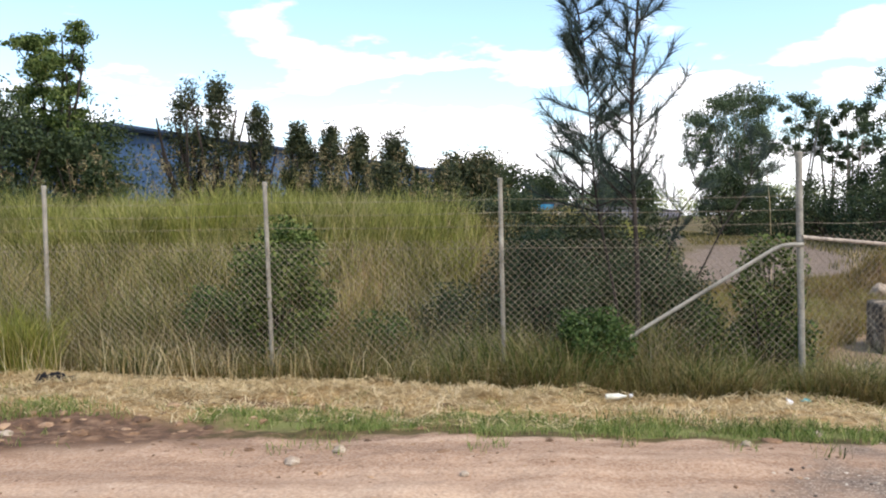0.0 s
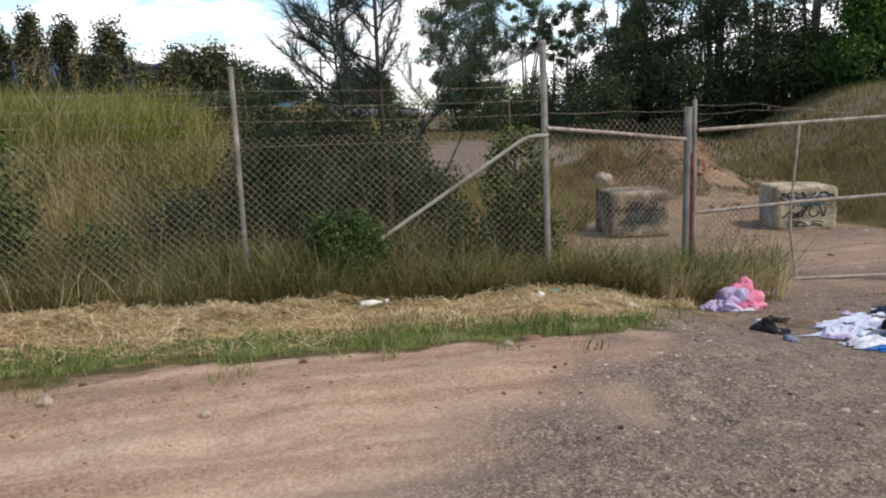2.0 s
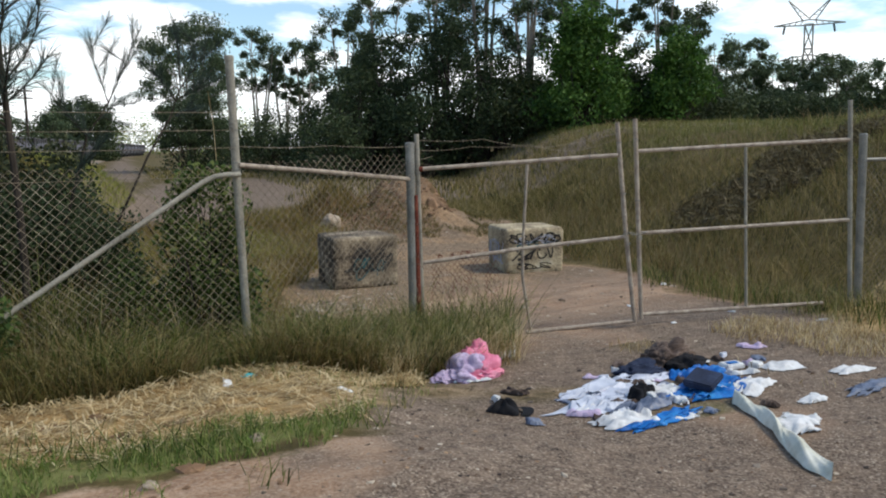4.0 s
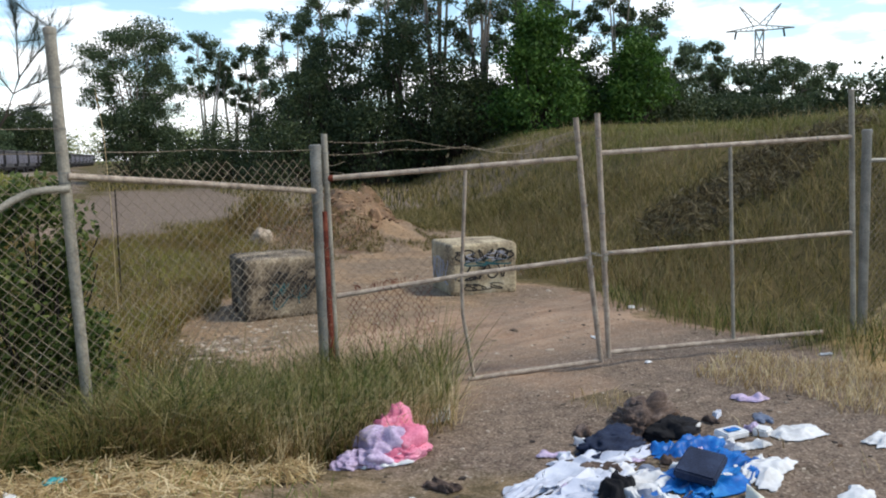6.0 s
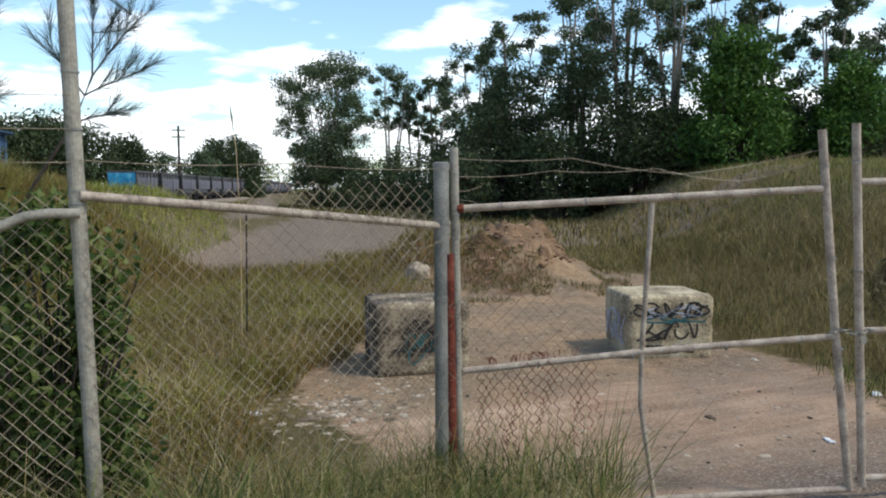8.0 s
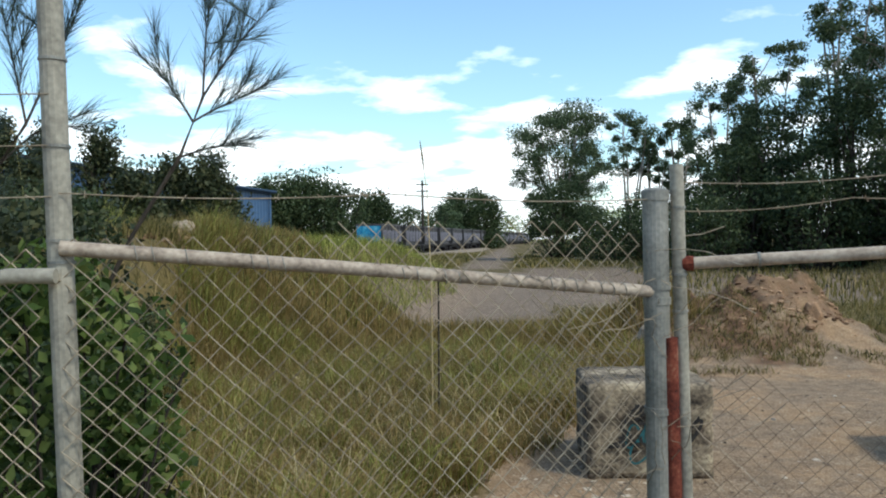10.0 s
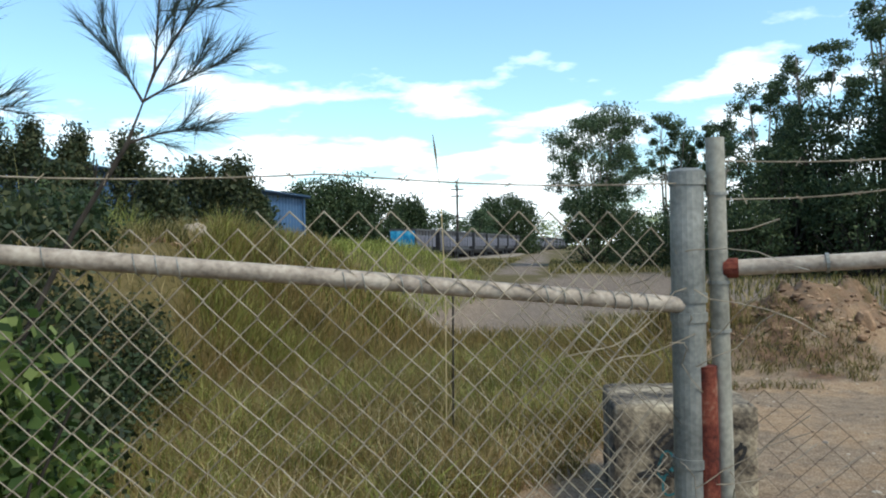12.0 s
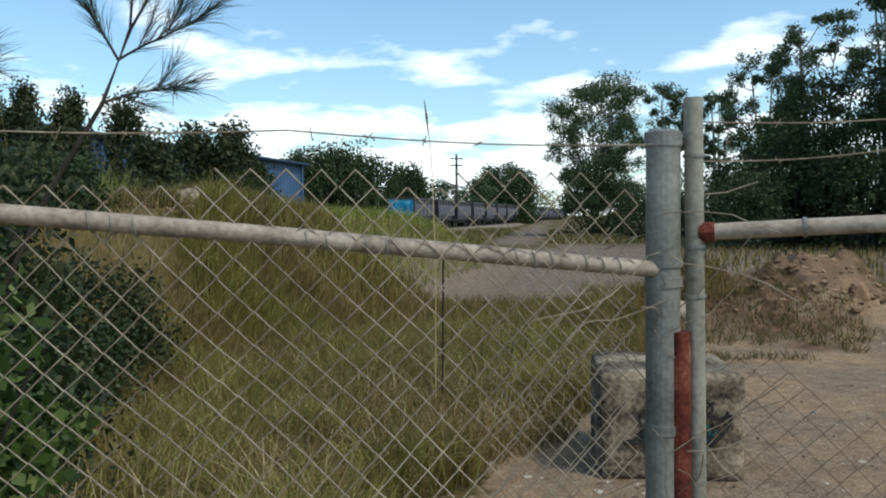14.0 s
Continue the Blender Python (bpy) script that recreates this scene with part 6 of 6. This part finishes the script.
def crumpled(name, label, at, w, d, rz, h, material, seed, n=26, fold=9.0, torn=0.25):
    """A crumpled sheet with a ragged outline, lying on the ground."""
    r = np.random.default_rng(seed)
    a = np.linspace(-1, 1, n)
    U, V = np.meshgrid(a, a, indexing="ij")
    edge = 1 + torn * (fuzz(U * 2 + seed * 7.3, V * 2 + seed * 3.1, 1.1) + 0.6 * fuzz(V * 3 + seed, U * 0.5, 2.9))
    ca, sa = math.cos(radians(rz)), math.sin(radians(rz))
    lx, ly = U * w / 2 * edge, V * d / 2 * (1 + torn * (fuzz(U * 2 - seed * 5.7, V * 2 + seed, 1.2) + 0.7 * fuzz(U * 3 - seed, V * 0.5, 3.1)))
    X, Y = at[0] + lx * ca - ly * sa, at[1] + lx * sa + ly * ca
    k = 1 - np.abs(fuzz(lx + seed, ly - seed, fold)) * 1.6
    k2 = 1 - np.abs(fuzz(lx * 1.3 - seed, ly * 0.8 + seed, fold * 2.1)) * 1.6
    rim = np.clip((1 - np.maximum(np.abs(U), np.abs(V))) * 4, 0.12, 1)
    Z = land(X, Y) + 0.008 + h * rim * np.clip(0.55 * k + 0.3 * k2 + 0.15, 0.05, 1)
    i = (np.arange(n - 1)[:, None] * n + np.arange(n - 1)[None]).ravel()
    v = np.stack([X, Y, Z], -1).reshape(-1, 3)
    low = v - np.array([0, 0, 0.004])
    top_f = np.stack([i, i + n, i + n + 1, i + 1], 1)
    ob = mesh_np(name, np.concatenate([v, low]), np.concatenate([top_f, top_f[:, ::-1] + n * n]), material, smooth=True)
    return tagged(ob, label, "litter")


def draped(bundle, name, at, w, d, rz, h, material, seed, fold=5.0, lift=0.0, n=44):
    """A bunched cloth: a dome of folds running down to a ragged hem."""
    a = np.linspace(-1, 1, n)
    U, V = np.meshgrid(a, a, indexing="ij")
    th, rr = np.arctan2(V, U), np.maximum(np.abs(U), np.abs(V))
    rim = rr * (1 + 0.16 * np.sin(th * 3 + seed) + 0.07 * np.sin(th * 7 + seed * 2))
    lx, ly = np.cos(th) * rim * w / 2, np.sin(th) * rim * d / 2
    ca, sa = math.cos(radians(rz)), math.sin(radians(rz))
    X, Y = at[0] + lx * ca - ly * sa, at[1] + lx * sa + ly * ca
    wv = 1.6 * fuzz(lx + seed, ly - seed, 4.0)
    f1 = 1 - np.abs(np.sin(th * 2.5 + wv * 2 + rr * fold * 0.5 + seed))
    f2 = 1 - np.abs(fuzz(lx * 1.5 + seed * 2, ly * 1.5, fold * 1.9)) * 1.4
    dome = np.clip(1 - rr ** 3.4, 0, 1) ** 0.55 * (0.8 + 0.35 * fuzz(lx * 2.2 + seed, ly * 2.2 - seed, 3.0))
    Z = land(X, Y) + lift + 0.004 + h * dome * (0.50 + 0.30 * f1 + 0.20 * f2) + 0.03 * f1 * np.clip(1 - rr, 0, 0.3)
    i = (np.arange(n - 1)[:, None] * n + np.arange(n - 1)[None]).ravel()
    return mesh_np(name, np.stack([X, Y, Z], -1).reshape(-1, 3), np.stack([i, i + n, i + n + 1, i + 1], 1), material, bundle, smooth=True)


def heap(bundle, name, at, size, material, seed, rz=0.0, rough_=1.0):
    """A bunched lump of cloth with soft wandering creases."""
    bm = bmesh.new()
    bmesh.ops.create_icosphere(bm, subdivisions=5, radius=1.0)
    for v in bm.verts:
        q = v.co * 1.1 + Vector((seed * 2.7, seed, 0))
        w = Vector((noise.noise(q), noise.noise(q + Vector((7, 1, 3))), noise.noise(q + Vector((2, 9, 5))))) * 0.9
        tw = Vector((q.x * 0.9 + q.y * 0.4, q.y * 0.9 - q.x * 0.3, v.co.z * 2.6 + 0.9 * v.co.x + seed)) + w * 0.7
        crease = 1 - abs(noise.noise(tw * 1.25)) * 2.6
        crease2 = 1 - abs(noise.noise(tw * 2.7 + w)) * 2.6
        k = 0.74 + 0.34 * noise.noise(q) + (0.20 * max(-0.4, crease) + 0.09 * max(-0.4, crease2)) * rough_
        v.co = Vector((v.co.x * size[0] * k, v.co.y * size[1] * k, max(-0.02, v.co.z * size[2] * k)))
    ob = part(name, bm, material, bundle, smooth=True)
    ob.matrix_basis = pose(*on_land(*at), 0, 0, rz)
    return ob


cloth = thing("clothes_bundle", "bundle of pink and lilac bedding dumped in the grass", "bedding")
heap(cloth, "pink_cloth", (1.56, -1.12), (0.23, 0.19, 0.26), M_PINK, 3, 20, 1.0)
heap(cloth, "lilac_cloth", (1.38, -1.20), (0.24, 0.18, 0.21), M_LILAC, 5, -15, 1.0)
heap(cloth, "lilac_fold", (1.20, -1.20), (0.16, 0.09, 0.10), M_LILAC, 6, 10, 1.0)
heap(cloth, "pink_fold", (1.50, -1.30), (0.19, 0.09, 0.10), M_PINK, 7, 5, 1.0)
cl2 = thing("clothes_pile", "pile of brown and navy clothes on the gravel", "clothes")
heap(cl2, "brown_jacket", (3.08, -1.70), (0.32, 0.20, 0.17), M_BROWN, 8, 25, 1.3)
heap(cl2, "brown_sleeve", (2.86, -1.80), (0.20, 0.12, 0.15), M_BROWN, 18, 60, 1.3)
heap(cl2, "navy_jeans", (2.58, -1.92), (0.34, 0.17, 0.12), M_NAVY, 9, 12)
heap(cl2, "black_shirt", (3.0, -1.98), (0.22, 0.13, 0.11), M_BLKC, 10, 0)
crumpled("plastic_sheet", "long white plastic sheeting lying on the gravel", (2.12, -2.12), 1.0, 0.24, 12, 0.055, M_SHEET, 1, n=44, fold=6, torn=0.4)
crumpled("plastic_sheet", "long white plastic sheeting lying on the gravel", (1.85, -2.42), 1.05, 0.24, 14, 0.05, M_SHEET, 2, n=44, fold=6, torn=0.4)
crumpled("tarpaulin", "crumpled bright blue tarpaulin under other litter", (2.5, -2.66), 0.85, 0.36, 8, 0.05, M_TARP, 3, n=44, fold=12, torn=0.45)
crumpled("tarpaulin", "crumpled bright blue tarpaulin beside the clothes", (2.82, -2.28), 0.42, 0.26, -15, 0.09, M_TARP, 4)
crumpled("tarpaulin", "torn blue plastic strip at the litter's edge", (1.72, -2.98), 0.6, 0.13, 5, 0.03, M_TARP, 13, n=36, torn=0.6)
crumpled("paper_sheet", "torn white paper on the blue tarpaulin", (2.15, -2.55), 0.34, 0.26, 30, 0.05, M_PAPER, 5)
crumpled("paper_sheet", "crumpled white paper at the litter's edge", (1.52, -2.86), 0.36, 0.2, -10, 0.06, M_PAPER, 6)
crumpled("paper_sheet", "white paper on the blue tarpaulin", (2.75, -2.82), 0.4, 0.2, 15, 0.05, M_PAPER, 7)
crumpled("grey_wrapper", "grey-blue plastic wrapping among the litter", (1.85, -2.72), 0.5, 0.18, 8, 0.07, M_GREY, 8)
crumpled("grey_wrapper", "grey-blue plastic wrapping spread on wet gravel", (3.35, -3.35), 0.5, 0.14, 5, 0.03, M_GREY, 9, torn=0.5)
crumpled("paper_sheet", "white carton flattened on the gravel", (2.22, -3.55), 0.34, 0.24, 20, 0.05, M_PAPER, 10, torn=0.35)
crumpled("paper_sheet", "white cardboard sheets on the dry grass", (3.45, -2.55), 0.34, 0.2, -12, 0.05, M_PAPER, 11, torn=0.1)
crumpled("paper_sheet", "white cardboard sheets on the dry grass", (3.72, -2.95), 0.42, 0.16, 5, 0.04, M_PAPER, 12, torn=0.2)
crumpled("paper_sheet", "small scrap of white paper", (2.95, -2.3), 0.4, 0.12, -5, 0.04, M_PAPER, 14)
crumpled("aqua_scrap", "aqua plastic scrap in the grass", (4.25, -3.25), 0.18, 0.1, 30, 0.05, M_AQUA, 15)
crumpled("black_bag", "black plastic scrap on the litter", (1.98, -2.52), 0.24, 0.14, 10, 0.09, M_BLKC, 16)
crumpled("white_bag", "white plastic bag by the bedding", (1.36, -1.32), 0.26, 0.09, -25, 0.06, M_PAPER, 17)
crumpled("white_bag", "white plastic bag caught in the grass", (2.12, -0.72), 0.2, 0.14, 40, 0.12, M_PAPER, 18)
rs = np.random.default_rng(90)
for i in range(60):
    x, y = 2.35 + rs.normal() * 0.62, -2.4 + rs.normal() * 0.34
    mt = (M_PAPER, M_SHEET, M_LILAC, M_BROWN, M_GREY, M_PAPER)[i % 6]
    crumpled("litter_scrap", ("torn white paper", "white plastic piece", "lilac cloth piece", "brown cardboard piece", "grey wrapping piece", "torn white paper")[i % 6] + " among the dumped litter", (x, y), rs.uniform(0.06, 0.24), rs.uniform(0.04, 0.12), rs.uniform(0, 180), rs.uniform(0.02, 0.06), mt, 100 + i, n=14, fold=11, torn=0.4)["group"] = "scraps of litter"
film_sheet = Soup()
fp = np.array([(2.36, -2.98), (2.20, -3.28), (2.05, -3.52), (1.92, -3.70), (1.80, -3.90), (1.66, -4.14)])
fw = np.array([0.10, 0.10, 0.08, 0.11, 0.15, 0.07])
kk = np.linspace(0, 5, 34)
cx, cy, cw = (np.interp(kk, np.arange(6), a) for a in (fp[:, 0], fp[:, 1], fw))
vv, m = [], 13
for i in range(34):
    for j in range(m):
        u = (j / (m - 1) - 0.5) * 2
        px_, py_ = cx[i] + 0.85 * cw[i] * u, cy[i] + 0.5 * cw[i] * u
        hgt = 0.065 * (1 - u * u) * (0.9 + 0.25 * math.sin(i * 0.55 + j * 0.2)) + 0.006 * math.sin(i * 1.1 + j * 1.3)
        vv.append((px_, py_, float(land(px_, py_)) + 0.01 + max(0, hgt)))
film_sheet.add(vv, [(i * m + j, i * m + j + 1, (i + 1) * m + j + 1, (i + 1) * m + j) for i in range(33) for j in range(m - 1)])
tagged(film_sheet.make("plastic_film", M_FILM, smooth=True), "long twisted strip of milky plastic film", "litter")


def slab(name, label, at, size, rz, material, category="litter", tilt=(0, 0), lift=0.0):
    bm = bmesh.new()
    bmesh.ops.create_cube(bm, size=1.0, matrix=Matrix.Diagonal((*size, 1)))
    bmesh.ops.bevel(bm, geom=bm.edges[:], offset=min(size) * 0.2, segments=2, affect="EDGES")
    ob = part(name, bm, material)
    ob.matrix_basis = pose(*on_land(at[0], at[1], size[2] / 2 + lift), tilt[0], tilt[1], rz)
    return tagged(ob, label, category)


slab("flat_box", "dark blue flat box on the tarpaulin", (2.38, -2.70), (0.3, 0.2, 0.05), 25, M_NAVY, lift=0.07, tilt=(6, -4))
slab("carton", "white carton with a blue panel", (3.13, -2.33), (0.17, 0.12, 0.04), -10, M_PAPER, lift=0.02)
slab("carton_label", "blue printed panel on the white carton", (3.12, -2.34), (0.09, 0.05, 0.004), -10, M_TARP, lift=0.064)
slab("carton", "small white tub lying on the gravel", (3.3, -2.42), (0.1, 0.09, 0.05), 15, M_PAPER)
cap_ = thing("cap", "black baseball cap lying on the gravel", "cap")
draped(cap_, "crown", (0.97, -2.30), 0.22, 0.19, 0, 0.11, M_BLKC, 12, 1.5)
crumpled_brim = Soup()
th = np.linspace(-1.3, 1.3, 14)
bz = float(land(1.06, -2.36)) + 0.012
bv = [(1.0 + 0.07 * math.cos(a), -2.34 + 0.085 * math.sin(a), bz + 0.012) for a in th] + [(1.03 + 0.12 * math.cos(a), -2.36 + 0.09 * math.sin(a), bz + 0.01 * math.cos(a * 2)) for a in th]
crumpled_brim.add(bv, [(i, i + 1, 14 + i + 1, 14 + i) for i in range(13)])
crumpled_brim.make("brim", M_BLKC, cap_)
# crushed bottle by the verge
bot = thing("bottle", "crushed clear and white plastic bottle on the straw", "bottle", on_land(-2.0, -1.2, 0.05), 12)
Soup().tube([(-0.10, 0, 0), (-0.085, 0, 0), (0.02, 0, 0.0), (0.06, 0, 0), (0.09, 0, 0)], [0.02, 0.028, 0.028, 0.014, 0.011], 12).make("body", M_FILM, bot, smooth=True)
Soup().tube([(0.12, 0, 0), (0.145, 0, 0)], 0.017, 10).make("lid", M_PAPER, bot, "white screw lid")
crumpled("black_rag", "small black rag on the straw", (-7.55, -0.75), 0.42, 0.16, 5, 0.09, M_BLKC, 19)
for i, (x, y, w) in enumerate(((-0.35, -1.15, 0.1), (0.45, -1.0, 0.08), (-0.55, -1.35, 0.12), (0.62, -1.3, 0.05), (0.1, -1.75, 0.09), (4.35, -0.6, 0.07), (5.1, -0.95, 0.10), (4.9, 0.6, 0.09), (5.7, -1.4, 0.12), (1.05, 2.95, 0.22), (0.45, 2.85, 0.16), (6.3, 1.4, 0.14), (5.5, -0.4, 0.1))):
    crumpled("paper_scrap", "small pale scrap of paper or plastic", (x, y), w, w * 0.5, i * 37, 0.018, M_AQUA if i == 0 else M_PAPER, 30 + i, n=10, fold=14)
# star picket and tall stalks inside the fence
pk = thing("star_picket", "thin dark steel picket in the grass", "picket", (1.38, 5.45, -0.15))
Soup().tube([(0, 0, 0), (0.02, 0, 1.62)], 0.009, 4).make("stake", M_BARKD, pk)
st_ = thing("grass_stalk", "tall thin dry stalk beside the picket", "grass stalk", (1.32, 5.4, -0.1))
Soup().tube([(0, 0, 0), (0.01, 0, 1.4), (-0.02, 0, 2.3), (-0.07, 0, 2.72)], [0.006, 0.005, 0.004, 0.003], 5).make("stem", M_STRAW, st_)
Soup().tube([(-0.045, 0, 2.5), (-0.06, 0, 2.65), (-0.08, 0, 2.8)], [0.004, 0.011, 0.003], 5).make("seed_head", M_PLUME, st_)
